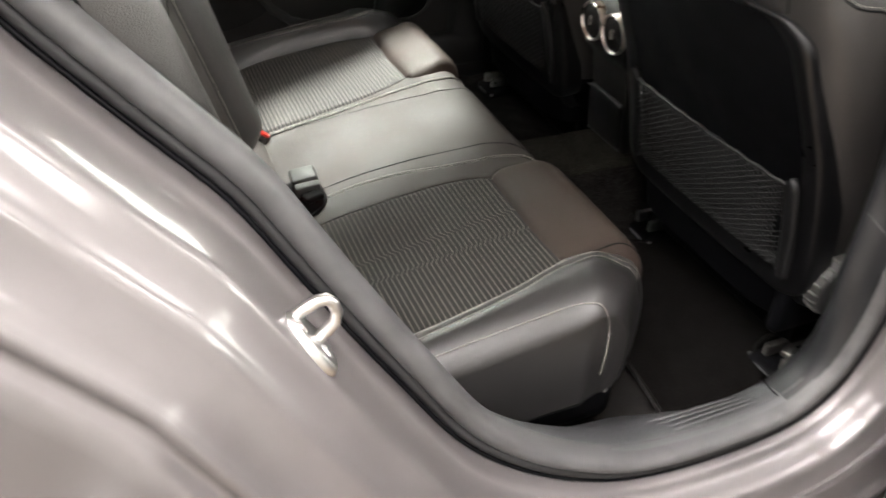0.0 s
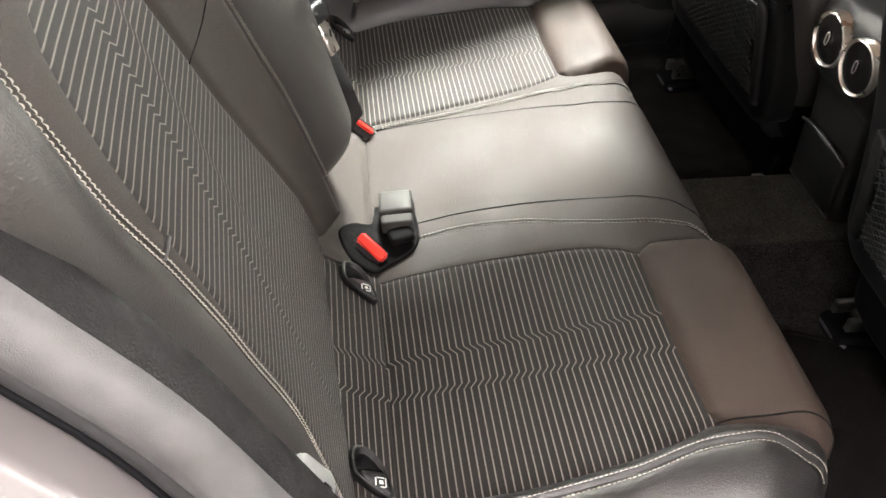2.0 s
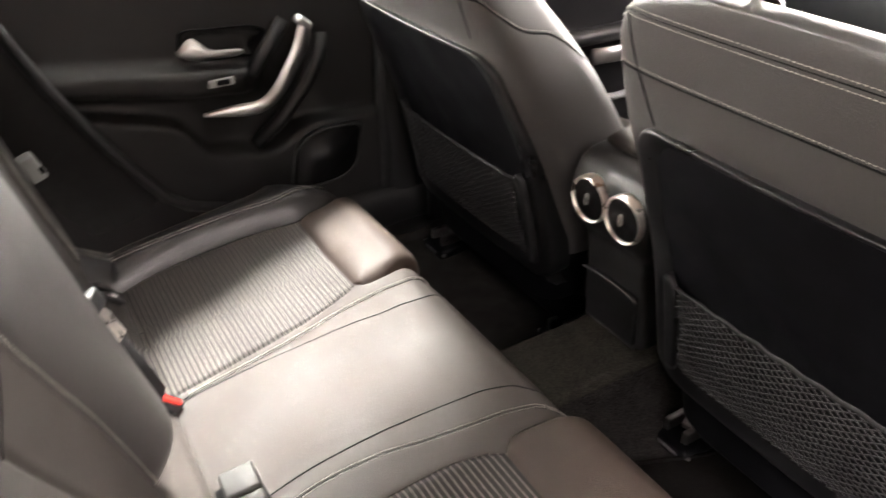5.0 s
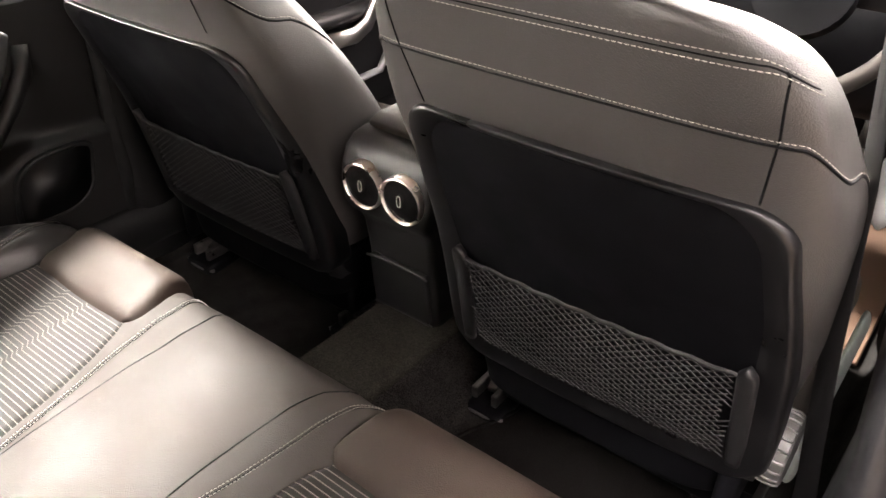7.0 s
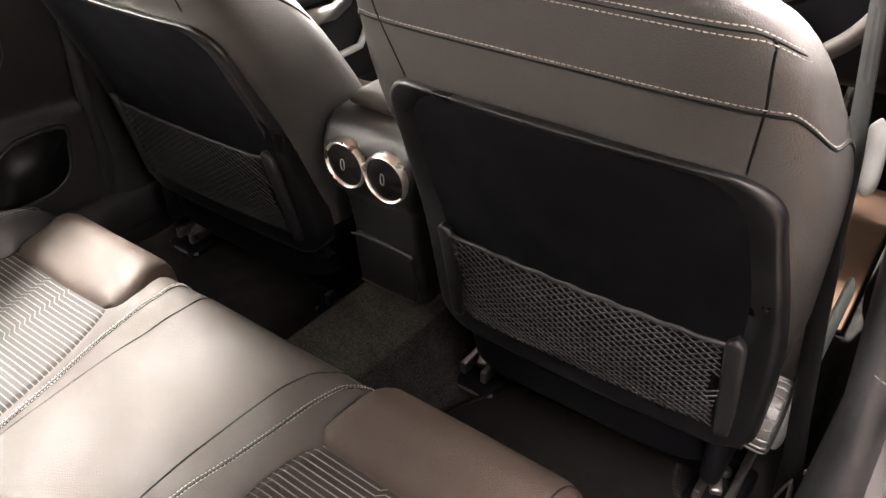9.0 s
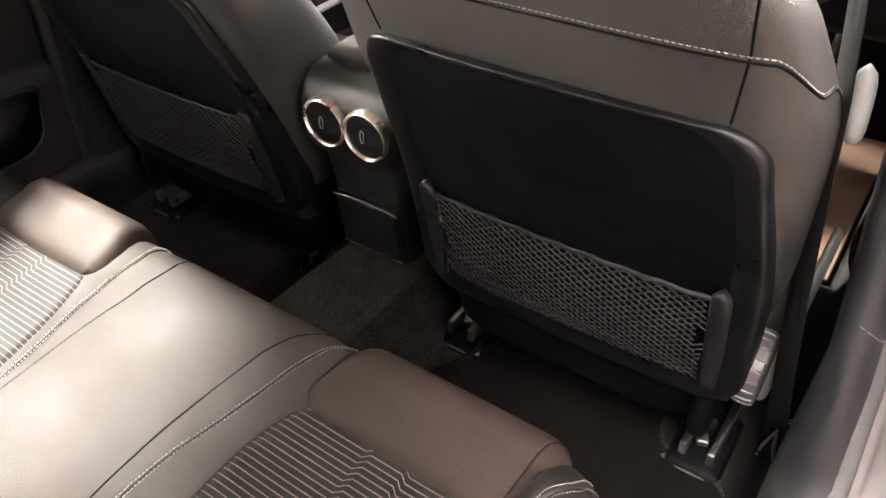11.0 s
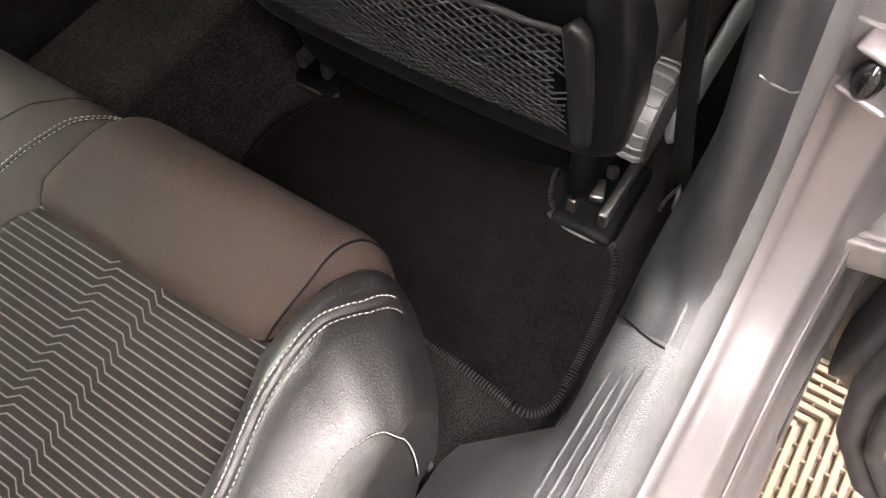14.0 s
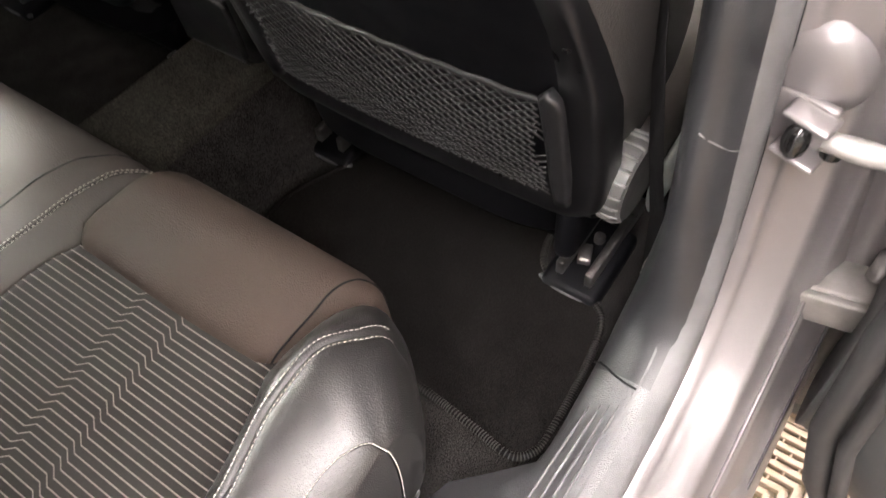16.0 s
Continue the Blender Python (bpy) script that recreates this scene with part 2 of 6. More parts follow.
def spline(pts):
    """A smooth function through (key, value) pairs."""
    k = np.array([p[0] for p in pts], float)
    o = np.argsort(k)
    k = k[o]
    v = np.array([p[1] for p in pts], float)[o]
    d = np.diff(v) / np.diff(k)
    m = np.zeros(len(k))
    m[0], m[-1] = d[0], d[-1]
    for i in range(1, len(k) - 1):
        m[i] = 0 if d[i - 1] * d[i] <= 0 else 2 * d[i - 1] * d[i] / (d[i - 1] + d[i])

    def f(x):
        x = min(max(x, k[0]), k[-1])
        i = min(int(np.searchsorted(k, x, side="right")) - 1, len(k) - 2)
        h = k[i + 1] - k[i]
        t = (x - k[i]) / h
        return float(v[i] * (2 * t**3 - 3 * t**2 + 1) + m[i] * h * (t**3 - 2 * t**2 + t) + v[i + 1] * (3 * t**2 - 2 * t**3) + m[i + 1] * h * (t**3 - t**2))
    return f


def warp(t):
    return t - 0.13 * math.sin(2 * math.pi * t)


def shell(fn, nu, nv, thick, uvfn=None, even=False):
    """A padded sheet: fn(u, v) over the unit square, with a back layer and a rim."""
    us = [i / nu if even else warp(i / nu) for i in range(nu + 1)]
    vs = [j / nv if even else warp(j / nv) for j in range(nv + 1)]
    top = [[Vector(fn(u, v)) for v in vs] for u in us]
    verts, uvs = [], []
    for i, u in enumerate(us):
        for j, v in enumerate(vs):
            verts.append(top[i][j])
            uvs.append(uvfn(u, v) if uvfn else (u, v))
    n1 = len(verts)
    for i in range(nu + 1):
        for j in range(nv + 1):
            du = top[min(i + 1, nu)][j] - top[max(i - 1, 0)][j]
            dv = top[i][min(j + 1, nv)] - top[i][max(j - 1, 0)]
            n = du.cross(dv)
            n = n.normalized() if n.length > 1e-12 else Vector((0, 0, 1))
            verts.append(top[i][j] - n * thick)
            uvs.append(uvs[i * (nv + 1) + j])
    ix = lambda i, j: i * (nv + 1) + j
    faces = []
    for i in range(nu):
        for j in range(nv):
            a, b, c, d = ix(i, j), ix(i + 1, j), ix(i + 1, j + 1), ix(i, j + 1)
            faces.append((a, b, c, d))
            faces.append((d + n1, c + n1, b + n1, a + n1))
    for i in range(nu):
        faces.append((ix(i, 0), ix(i, 0) + n1, ix(i + 1, 0) + n1, ix(i + 1, 0)))
        faces.append((ix(i + 1, nv), ix(i + 1, nv) + n1, ix(i, nv) + n1, ix(i, nv)))
    for j in range(nv):
        faces.append((ix(0, j + 1), ix(0, j + 1) + n1, ix(0, j) + n1, ix(0, j)))
        faces.append((ix(nu, j), ix(nu, j) + n1, ix(nu, j + 1) + n1, ix(nu, j + 1)))
    return verts, faces, uvs


def loft(rings, closed=True, caps=True):
    """Skin over rings of points."""
    n = len(rings[0])
    verts = [p for r in rings for p in r]
    faces = []
    for i in range(len(rings) - 1):
        for j in range(n if closed else n - 1):
            k = (j + 1) % n
            faces.append((i * n + j, i * n + k, (i + 1) * n + k, (i + 1) * n + j))
    if caps and closed:
        faces.append(tuple(range(n))[::-1])
        faces.append(tuple((len(rings) - 1) * n + j for j in range(n)))
    return verts, faces


def tube_rings(path, rx, ry=None, n=8, up=(0, 0, 1), taper=None):
    """Rings of an oval tube along a path. rx: across, ry: along the second axis."""
    ry = rx if ry is None else ry
    path = [Vector(p) for p in path]
    rings = []
    for i, p in enumerate(path):
        t = (path[min(i + 1, len(path) - 1)] - path[max(i - 1, 0)]).normalized()
        a = t.cross(Vector(up))
        a = a.normalized() if a.length > 1e-6 else Vector((1, 0, 0))
        b = a.cross(t).normalized()
        k = taper(i / max(1, len(path) - 1)) if taper else 1
        rings.append([p + a * (rx * k * math.cos(q)) + b * (ry * k * math.sin(q)) for q in (2 * math.pi * j / n for j in range(n))])
    return rings


def tube(name, path, rx, mat, parent=None, label="", ry=None, n=8, up=(0, 0, 1), taper=None):
    v, f = loft(tube_rings(path, rx, ry, n, up, taper))
    return solid(name, v, f, mat, parent, label)


def rounded_box(name, size, at, mat, parent=None, label="", bevel=0.006, rot=(0, 0, 0), seg=3, taper=1.0):
    bm = bmesh.new()
    bmesh.ops.create_cube(bm, size=1)
    for v in bm.verts:
        k = taper if v.co.z > 0 else 1
        v.co = Vector((v.co.x * size[0] * k, v.co.y * size[1] * k, v.co.z * size[2]))
    bmesh.ops.bevel(bm, geom=bm.edges[:], offset=bevel, segments=seg, profile=0.5, affect='EDGES')
    bm.transform(pose(*at, *rot))
    return part(name, bm, mat, parent, label)


def lathe(name, profile, at, axis_pose, mat, parent=None, label="", n=40):
    """Turn (radius, height) pairs round an axis."""
    rings = [[axis_pose @ Vector((r * math.cos(2 * math.pi * j / n), r * math.sin(2 * math.pi * j / n), h)) + Vector(at) for j in range(n)] for r, h in profile]
    v, f = loft(rings)
    ob = solid(name, v, f, mat, parent, label)
    ob.data.set_sharp_from_angle(angle=radians(40))
    return ob


def stitches(name, path, parent, step=0.0052, length=0.0038, r=0.00055, lift=0.0006, label="pale thread stitching", mat=None):
    """A row of single thread stitches along a path of (point, normal)."""
    pts = [Vector(p) for p, n in path]
    nor = [Vector(n).normalized() for p, n in path]
    cum = [0.0]
    for a, b in zip(pts, pts[1:]):
        cum.append(cum[-1] + (b - a).length)
    verts, faces = [], []

    def at(s):
        s = min(max(s, 0), cum[-1])
        i = min(max(int(np.searchsorted(cum, s)) - 1, 0), len(pts) - 2)
        k = (s - cum[i]) / max(cum[i + 1] - cum[i], 1e-9)
        return pts[i].lerp(pts[i + 1], k), nor[i].lerp(nor[i + 1], k).normalized()
    s = 0.0
    while s < cum[-1] - length:
        ring = []
        for k, h, w in ((0, -0.5, 0.6), (0.3, 1, 1), (0.7, 1, 1), (1, -0.5, 0.6)):
            p, n = at(s + k * length)
            q, _ = at(s + k * length + 0.0005)
            t = (q - p)
            side = t.cross(n).normalized() if t.length > 1e-9 else Vector((1, 0, 0))
            c = p + n * (lift + h * r)
            ring.append([c + side * r * w, c + n * r * w, c - side * r * w, c - n * r * w])
        v, f = loft(ring)
        o = len(verts)
        verts += v
        faces += [tuple(i + o for i in q) for q in f]
        s += step
    return solid(name, verts, faces, mat or THREAD, parent, label)


def groove_line(name, path, parent, r=0.0012, mat=None):
    return tube(name, [Vector(p) - Vector(n).normalized() * r * 0.3 for p, n in path], r, mat or PANEL, parent, n=6)


# ---- assumed surroundings of the car, which shape its light ----
def slab(name, x0, x1, y0, y1, z0, z1, mat, label, category, bevel=0.004):
    ob = rounded_box(name, (x1 - x0, y1 - y0, z1 - z0), ((x0 + x1) / 2, (y0 + y1) / 2, (z0 + z1) / 2), mat, None, "", bevel, seg=1)
    return tagged(ob, label, category, kind="structure")


ground = slab("ground", -200, 200, -200, 200, -0.2, 0.0, CONCRETE, "dusty brown concrete workshop floor under the slatted tiles", "floor")
# added glowing panel, brings light in through the windscreen
tagged(rounded_box("backdrop", (0.2, 60, 9), (16, 0, 4.5), SKY_GLOW, None, "", 0.02, seg=1), "glowing panel added in front to light the backrest", "sky", kind="structure")
# the walls and canopy are invented; they block and bounce light, out of view
slab("wall_south", -6.2, -6, -5, -1.0, -0.2, 3.1, WALL, "plain wall added out of view to limit the side light", "wall")
# added glowing panel, brings light in through the rear window
tagged(rounded_box("backdrop", (0.2, 34, 9), (-14, 16, 4.5), SKY_GLOW, None, "", 0.02, seg=1), "glowing panel added behind to light the front seat backs", "sky", kind="structure")
slab("wall_east", -6, 7, -5.2, -5, -0.2, 3.1, WALL, "plain wall added out of view to limit the side light", "wall")
slab("ceiling", -6.2, 7.2, -5.2, 1.0, 3.1, 3.3, WALL, "plain canopy added out of view, cut back to let light in at one side", "ceiling")
tagged(rounded_box("backdrop", (80, 0.2, 11), (0, 14, 5.5), SKY_GLOW, None, "", 0.02, seg=1), "bright hazy white sky beyond the open side", "sky", kind="structure")
# glowing panels that go with the added overhead fill lamps
for lx, ly, w in FILL_LAMPS:
    fit_ = thing("fill_light", "long white fill light panel, added out of view overhead", "light", "ceiling lights", at=(lx, ly, 3.1))
    rounded_box("frame", (2.1, 0.8, 0.06), (lx, ly, 3.06), GREY_PLASTIC, fit_)
    rounded_box("diffuser", (2.0, 0.7, 0.02), (lx, ly, 3.024), LAMP, fit_, "glowing white diffuser")


# ---- the right-hand door opening ----
def opening_y(x, z):
    k = min(1, max(0, (x + 0.2) / 0.4))
    return -0.775 + (0.22 * (1 - k) + 0.085 * k) * (z - 0.44)


LOOP = [(0.345, 1.0), (0.345, 0.80), (0.338, 0.68), (0.322, 0.575), (0.285, 0.495), (0.22, 0.452), (0.10, 0.440), (-0.03, 0.452),
        (-0.125, 0.485), (-0.205, 0.532), (-0.272, 0.595), (-0.335, 0.690), (-0.388, 0.775), (-0.432, 0.850), (-0.474, 0.920),
        (-0.520, 0.975), (-0.567, 1.030), (-0.615, 1.090), (-0.65, 1.15), (-0.655, 1.22), (-0.60, 1.30), (-0.46, 1.345), (-0.05, 1.370),
        (0.22, 1.36), (0.32, 1.31)]


def loop_points(n=150):
    """Evenly spaced points round the opening with tangent and outward normal."""
    P = [Vector((x, opening_y(x, z), z)) for x, z in LOOP]
    m = len(P)
    fine = []
    for i in range(m):
        a, b, c, d = P[i - 1], P[i], P[(i + 1) % m], P[(i + 2) % m]
        for k in range(12):
            t = k / 12
            fine.append(0.5 * ((2 * b) + (c - a) * t + (2 * a - 5 * b + 4 * c - d) * t * t + (3 * b - a - 3 * c + d) * t**3))
    cum = [0]
    for i in range(len(fine)):
        cum.append(cum[-1] + (fine[(i + 1) % len(fine)] - fine[i]).length)
    out = []
    for j in range(n):
        s = cum[-1] * j / n
        i = int(np.searchsorted(cum, s, side="right")) - 1
        k = (s - cum[i]) / (cum[i + 1] - cum[i])
        out.append(fine[i % len(fine)].lerp(fine[(i + 1) % len(fine)], k))
    res = []
    for j in range(n):
        t = (out[(j + 1) % n] - out[j - 1]).normalized()
        nrm = Vector((0, -1, 0)).cross(t)
        nrm = Vector((nrm.x, 0, nrm.z)).normalized()
        c = Vector((-0.1, out[j].y, 0.9))
        if (out[j] - c).dot(nrm) < 0:
            nrm = -nrm
        res.append((out[j], t, nrm))
    return res


RING = loop_points()


def sweep(name, section, mat, parent, label="", spread=None, keep=None, closed_section=False):
    """Carry a section of (outward in the opening's plane, outward from the car) round the opening."""
    rings = []
    for p, t, n in RING:
        if keep and not keep(p):
            if rings:
                rings.append(None)
            continue
        k, ko = spread(p) if spread else (1, 1)
        sec = section(p) if callable(section) else section
        rings.append([p + n * (a * k) + Vector((0, -1, 0)) * (b * ko) for a, b in sec])
    runs, cur = [], []
    for r in rings + ([None] if keep else []):
        if r is None:
            if len(cur) > 1:
                runs.append(cur)
            cur = []
        else:
            cur.append(r)
    if not keep:
        cur.append(cur[0])
        runs = [cur]
    verts, faces = [], []
    for run in runs:
        v, f = loft(run, closed=closed_section, caps=False)
        o = len(verts)
        verts += v
        faces += [tuple(i + o for i in q) for q in f]
    return solid(name, verts, faces, mat, parent, label)


def quarter_spread(p):
    rear = min(max((-0.02 - p.x) / 0.3, 0), 1)
    return 1.0, 0.62 + 0.38 * rear * rear * (3 - 2 * rear)


car_side = thing("wall_right", "glossy warm grey car body side with an open rear doorway", "car body", kind="structure", at=(0.0, -0.8, 0.2))
PAINT_SECTION = [(0.018, -0.03), (0.0195, -0.008), (0.020, 0.004), (0.0205, 0.018), (0.0215, 0.034), (0.0225, 0.041), (0.0255, 0.046), (0.0285, 0.052), (0.031, 0.066), (0.033, 0.085), (0.0345, 0.104),
                 (0.0365, 0.112), (0.041, 0.117), (0.048, 0.121), (0.060, 0.134), (0.066, 0.143), (0.0685, 0.149), (0.073, 0.1525), (0.080, 0.1545), (0.105, 0.171), (0.116, 0.182), (0.1185, 0.1885), (0.123, 0.192),
                 (0.130, 0.190), (0.134, 0.188), (0.139, 0.191), (0.143, 0.198), (0.150, 0.203), (0.165, 0.206), (0.22, 0.212), (0.34, 0.212), (0.50, 0.20)]
sweep("door_frame", PAINT_SECTION, PAINT, car_side, "", quarter_spread)
oval = lambda a0, b0, ra, rb, n=12: [(a0 + ra * math.cos(2 * math.pi * i / n), b0 + rb * math.sin(2 * math.pi * i / n)) for i in range(n)]
sweep("rubber_seal", oval(0.009, 0.002, 0.0080, 0.012), RUBBER, car_side, "black rubber door seal", closed_section=True)
# solid black bead that draws the shadow in the gap beside the seal
sweep("seal_shadow_line", oval(0.0175, 0.006, 0.0030, 0.0075, 8), PANEL, car_side, "black bead drawn as the shadow in the gap behind the door seal", closed_section=True)


def lip_spread(p):
    k = min(1, max(0, (-0.05 - p.x) / 0.2)) if p.x < 0.2 else 0.7 * min(1, max(0, (p.z - 0.5) / 0.2))
    return 0.50 + (0.26 if p.x < 0.2 else 0.50) * k, 1


def trim_section(p):
    """Sill profile along the bottom, a fuller rounded cover up the centre pillar."""
    w = min(1, max(0, (p.z - 0.48) / 0.16)) if p.x > 0.15 else 0
    sill = ((-0.012, 0.0), (-0.015, -0.012), (-0.013, -0.03), (-0.005, -0.05), (0.010, -0.064), (0.026, -0.071), (0.040, -0.074))
    post = ((-0.014, 0.004), (-0.040, -0.004), (-0.058, -0.016), (-0.060, -0.028), (-0.048, -0.040), (0.0, -0.048), (0.08, -0.050))
    r = min(1, max(0, (0.120 - p.x) / 0.05)) * min(1, max(0, (0.62 - p.z) / 0.1))
    tail = ((-0.012, 0.0), (-0.015, -0.012), (-0.013, -0.03), (-0.004, -0.055), (0.012, -0.078), (0.045, -0.105), (0.112, -0.165))
    sill = [(a + (c - a) * r, b + (d - b) * r) for (a, b), (c, d) in zip(sill, tail)]
    return [(a + (c - a) * w, b + (d - b) * w) for (a, b), (c, d) in zip(sill, post)]


def flock_section(p):
    """The lip turns in deeply at the sill and stays flat up the rear quarter."""
    r = min(1, max(0, (-0.15 - p.x) / 0.12)) * min(1, max(0, (p.z - 0.50) / 0.12))
    deep = ((0.004, 0.012), (-0.002, 0.016), (-0.012, 0.015), (-0.021, 0.010), (-0.027, 0.0), (-0.029, -0.02))
    flat = ((0.004, 0.012), (-0.002, 0.017), (-0.014, 0.018), (-0.025, 0.014), (-0.033, 0.006), (-0.035, -0.003))
    return [(a + (c - a) * r, b + (d - b) * r) for (a, b), (c, d) in zip(deep, flat)]


sweep("flocked_trim", flock_section, SEAL_GREY, car_side, "grey flocked seal lip", spread=lip_spread)
XJ = min((p.x for p, t, n in RING if p.z < 0.55), key=lambda x: abs(x - 0.225))
sweep("pillar_trim", trim_section, SILL_PLASTIC, car_side, "dark grained plastic trim", keep=lambda p: p.z < 1.1 and p.x >= XJ - 1e-6)
sweep("sill_trim", trim_section, LIT_SCUFF, car_side, "grained plastic sill cover, its grey lightened for reflected sky", keep=lambda p: p.z < 0.64 and p.x <= XJ + 1e-6)


sweep("quarter_trim", [(-0.022, 0.002), (-0.023, -0.012), (-0.021, -0.030), (-0.014, -0.048), (0.0, -0.062), (0.03, -0.075)], RIB_CLOTH, car_side, "dark ribbed trim between seat and door seal", keep=lambda p: p.x < -0.22 and 0.60 < p.z < 1.2)

# rocker outside, under the doorway
rock = []
for x in np.linspace(-0.45, 1.5, 30):
    rock.append([Vector((x, y, z)) for y, z in ((-0.86, 0.36), (-0.895, 0.335), (-0.905, 0.30), (-0.90, 0.22), (-0.86, 0.17), (-0.80, 0.16), (-0.80, 0.33))])
v, f = loft(rock)
solid("rocker", v, f, PAINT, car_side, "grey painted sill skirt")

# pressed dome on the centre pillar, rubber strip and bead along the sill
lathe("pressed_dome", [(0.044, -0.006), (0.041, 0.0), (0.036, 0.005), (0.026, 0.0085), (0.012, 0.010), (0.0001, 0.0102)], (0.370, -0.778, 0.772), pose(0, 0, 0, 0, -90, 0), PAINT, car_side, "round pressing in the painted pillar", 40)
sweep("sill_rubber", oval(0.1215, 0.1925, 0.0030, 0.0030, 8), RUBBER, car_side, "thin black rubber strip", quarter_spread, keep=lambda p: p.z < 0.56 and p.x > -0.10, closed_section=True)
sweep("sill_bead", oval(0.064, 0.1405, 0.0042, 0.0042, 8), PAINT, car_side, "painted bead", quarter_spread, keep=lambda p: p.z < 0.56 and p.x > -0.10, closed_section=True)

# striker on the rear quarter
striker = thing("door_striker", "bright steel door striker loop bolted to the grey quarter panel", "striker", at=(-0.455, -0.766, 0.812))


def on_quarter(du, dw, dh):
    """Along the opening's edge, out from the body, and off the shut face, from the striker's seat."""
    along = Vector((-0.52, 0.18, 0.835)).normalized()
    off = Vector((0.85, -0.12, 0.52)).normalized()
    return Vector((-0.4555, -0.766, 0.812)) + along * du + Vector((0, -1, 0)) * dw + off * dh


rings = []
for h, s in ((-0.004, 1.06), (0.006, 1.03), (0.011, 0.93), (0.0135, 0.80), (0.0125, 0.45), (0.0115, 0.05)):
    rings.append([on_quarter(-0.004 + 0.035 * s * math.copysign(abs(math.cos(q)) ** 0.7, math.cos(q)), 0.006 + 0.024 * s * math.sin(q) * (1 - 0.25 * math.cos(q)), h) for q in (2 * math.pi * i / 24 for i in range(24))])
v, f = loft(rings)
solid("base_plate", v, f, SATIN, striker, "worn steel plate")
loop_path = [on_quarter(0.021, 0.0, 0.004), on_quarter(0.020, -0.003, 0.020), on_quarter(0.018, -0.006, 0.034), on_quarter(0.013, -0.008, 0.041), on_quarter(0.006, -0.009, 0.043),
             on_quarter(-0.004, -0.008, 0.040), on_quarter(-0.010, -0.006, 0.033), on_quarter(-0.012, -0.003, 0.020), on_quarter(-0.013, 0.0, 0.004)]
tube("loop", loop_path, 0.0058, SATIN, striker, "polished steel loop", n=10, up=(0, 1, 0))
for du in (0.017, -0.020):
    rings = [[on_quarter(du + r * math.cos(q), 0.010 + r * math.sin(q), h) for q in (2 * math.pi * i / 12 for i in range(12))] for r, h in ((0.0080, 0.006), (0.0080, 0.012), (0.0055, 0.0145))]
    v, f = loft(rings)
    solid("bolt", v, f, SATIN, striker)

# ---- rear bench cushion ----
CROSS = [(-0.44, 0.572), (-0.405, 0.545), (-0.370, 0.520), (-0.345, 0.506), (-0.334, 0.502), (-0.322, 0.5045), (-0.29, 0.512), (-0.20, 0.528), (-0.10, 0.545), (0.0, 0.561), (0.045, 0.569),
         (0.085, 0.569), (0.113, 0.556), (0.130, 0.527), (0.136, 0.480), (0.130, 0.420), (0.114, 0.350)]
_s = [0.0]
for a, b in zip(CROSS, CROSS[1:]):
    _s.append(_s[-1] + math.hypot(b[0] - a[0], b[1] - a[1]))
_o = _s[9]
_cx, _cz = spline([(s - _o, c[0]) for s, c in zip(_s, CROSS)]), spline([(s - _o, c[1]) for s, c in zip(_s, CROSS)])
S_END, S_CREASE, S_BACK = _s[-1] - _o, _s[4] - _o, _s[0] - _o


setback = spline([(0.0, 0.0), (0.50, 0.0), (0.54, 0.018), (0.575, 0.048), (0.60, 0.072), (0.62, 0.092), (0.66, 0.125)])


def cushion(s, y, h=0.0):
    dx, dz = _cx(s + 0.004) - _cx(s - 0.004), _cz(s + 0.004) - _cz(s - 0.004)
    l = math.hypot(dx, dz) or 1
    f_ = min(1, max(0, (s + 0.09) / 0.23))
    back_ = setback(abs(y)) * f_ * f_ * (3 - 2 * f_)
    return Vector((_cx(s) - dz / l * h - back_, y, _cz(s) + dx / l * h))


def cushion_normal(s):
    return (cushion(s, 0, 1) - cushion(s, 0, 0)).normalized()


# inner edges of the seat centres and the middle seat's seams, which differ from side to side
cloth_in = {-1: spline([(-0.34, 0.184), (-0.29, 0.181), (-0.22, 0.179), (-0.147, 0.181), (-0.073, 0.186), (-0.02, 0.200), (0.0, 0.211)]),
            1: spline([(-0.34, 0.178), (-0.267, 0.179), (-0.219, 0.183), (-0.124, 0.191), (-0.06, 0.203), (-0.024, 0.214), (0.0, 0.221)])}
cloth_out = spline([(-0.35, 0.508), (-0.26, 0.516), (-0.20, 0.517), (-0.14, 0.512), (-0.077, 0.503), (-0.023, 0.490), (0.0, 0.481)])
roll_in = {-1: spline([(0.0, 0.232), (0.004, 0.219), (0.012, 0.208), (0.03, 0.200), (0.07, 0.203), (0.11, 0.210), (0.20, 0.218), (0.4, 0.222)]),
           1: spline([(0.0, 0.242), (0.005, 0.226), (0.016, 0.212), (0.045, 0.212), (0.08, 0.219), (0.115, 0.227), (0.2, 0.236), (0.4, 0.24)])}
roll_out = spline([(0.0, 0.458), (0.005, 0.471), (0.013, 0.481), (0.028, 0.488), (0.068, 0.492), (0.106, 0.506), (0.16, 0.518), (0.4, 0.525)])
seam_two = {-1: spline([(-0.34, 0.118), (-0.27, 0.114), (-0.21, 0.109), (-0.134, 0.117), (-0.075, 0.134), (0.0, 0.153), (0.035, 0.162), (0.081, 0.174), (0.106, 0.189), (0.13, 0.198), (0.4, 0.208)]),
            1: spline([(-0.34, 0.164), (-0.21, 0.167), (-0.12, 0.172), (-0.02, 0.182), (0.06, 0.181), (0.093, 0.184), (0.13, 0.192), (0.4, 0.204)])}
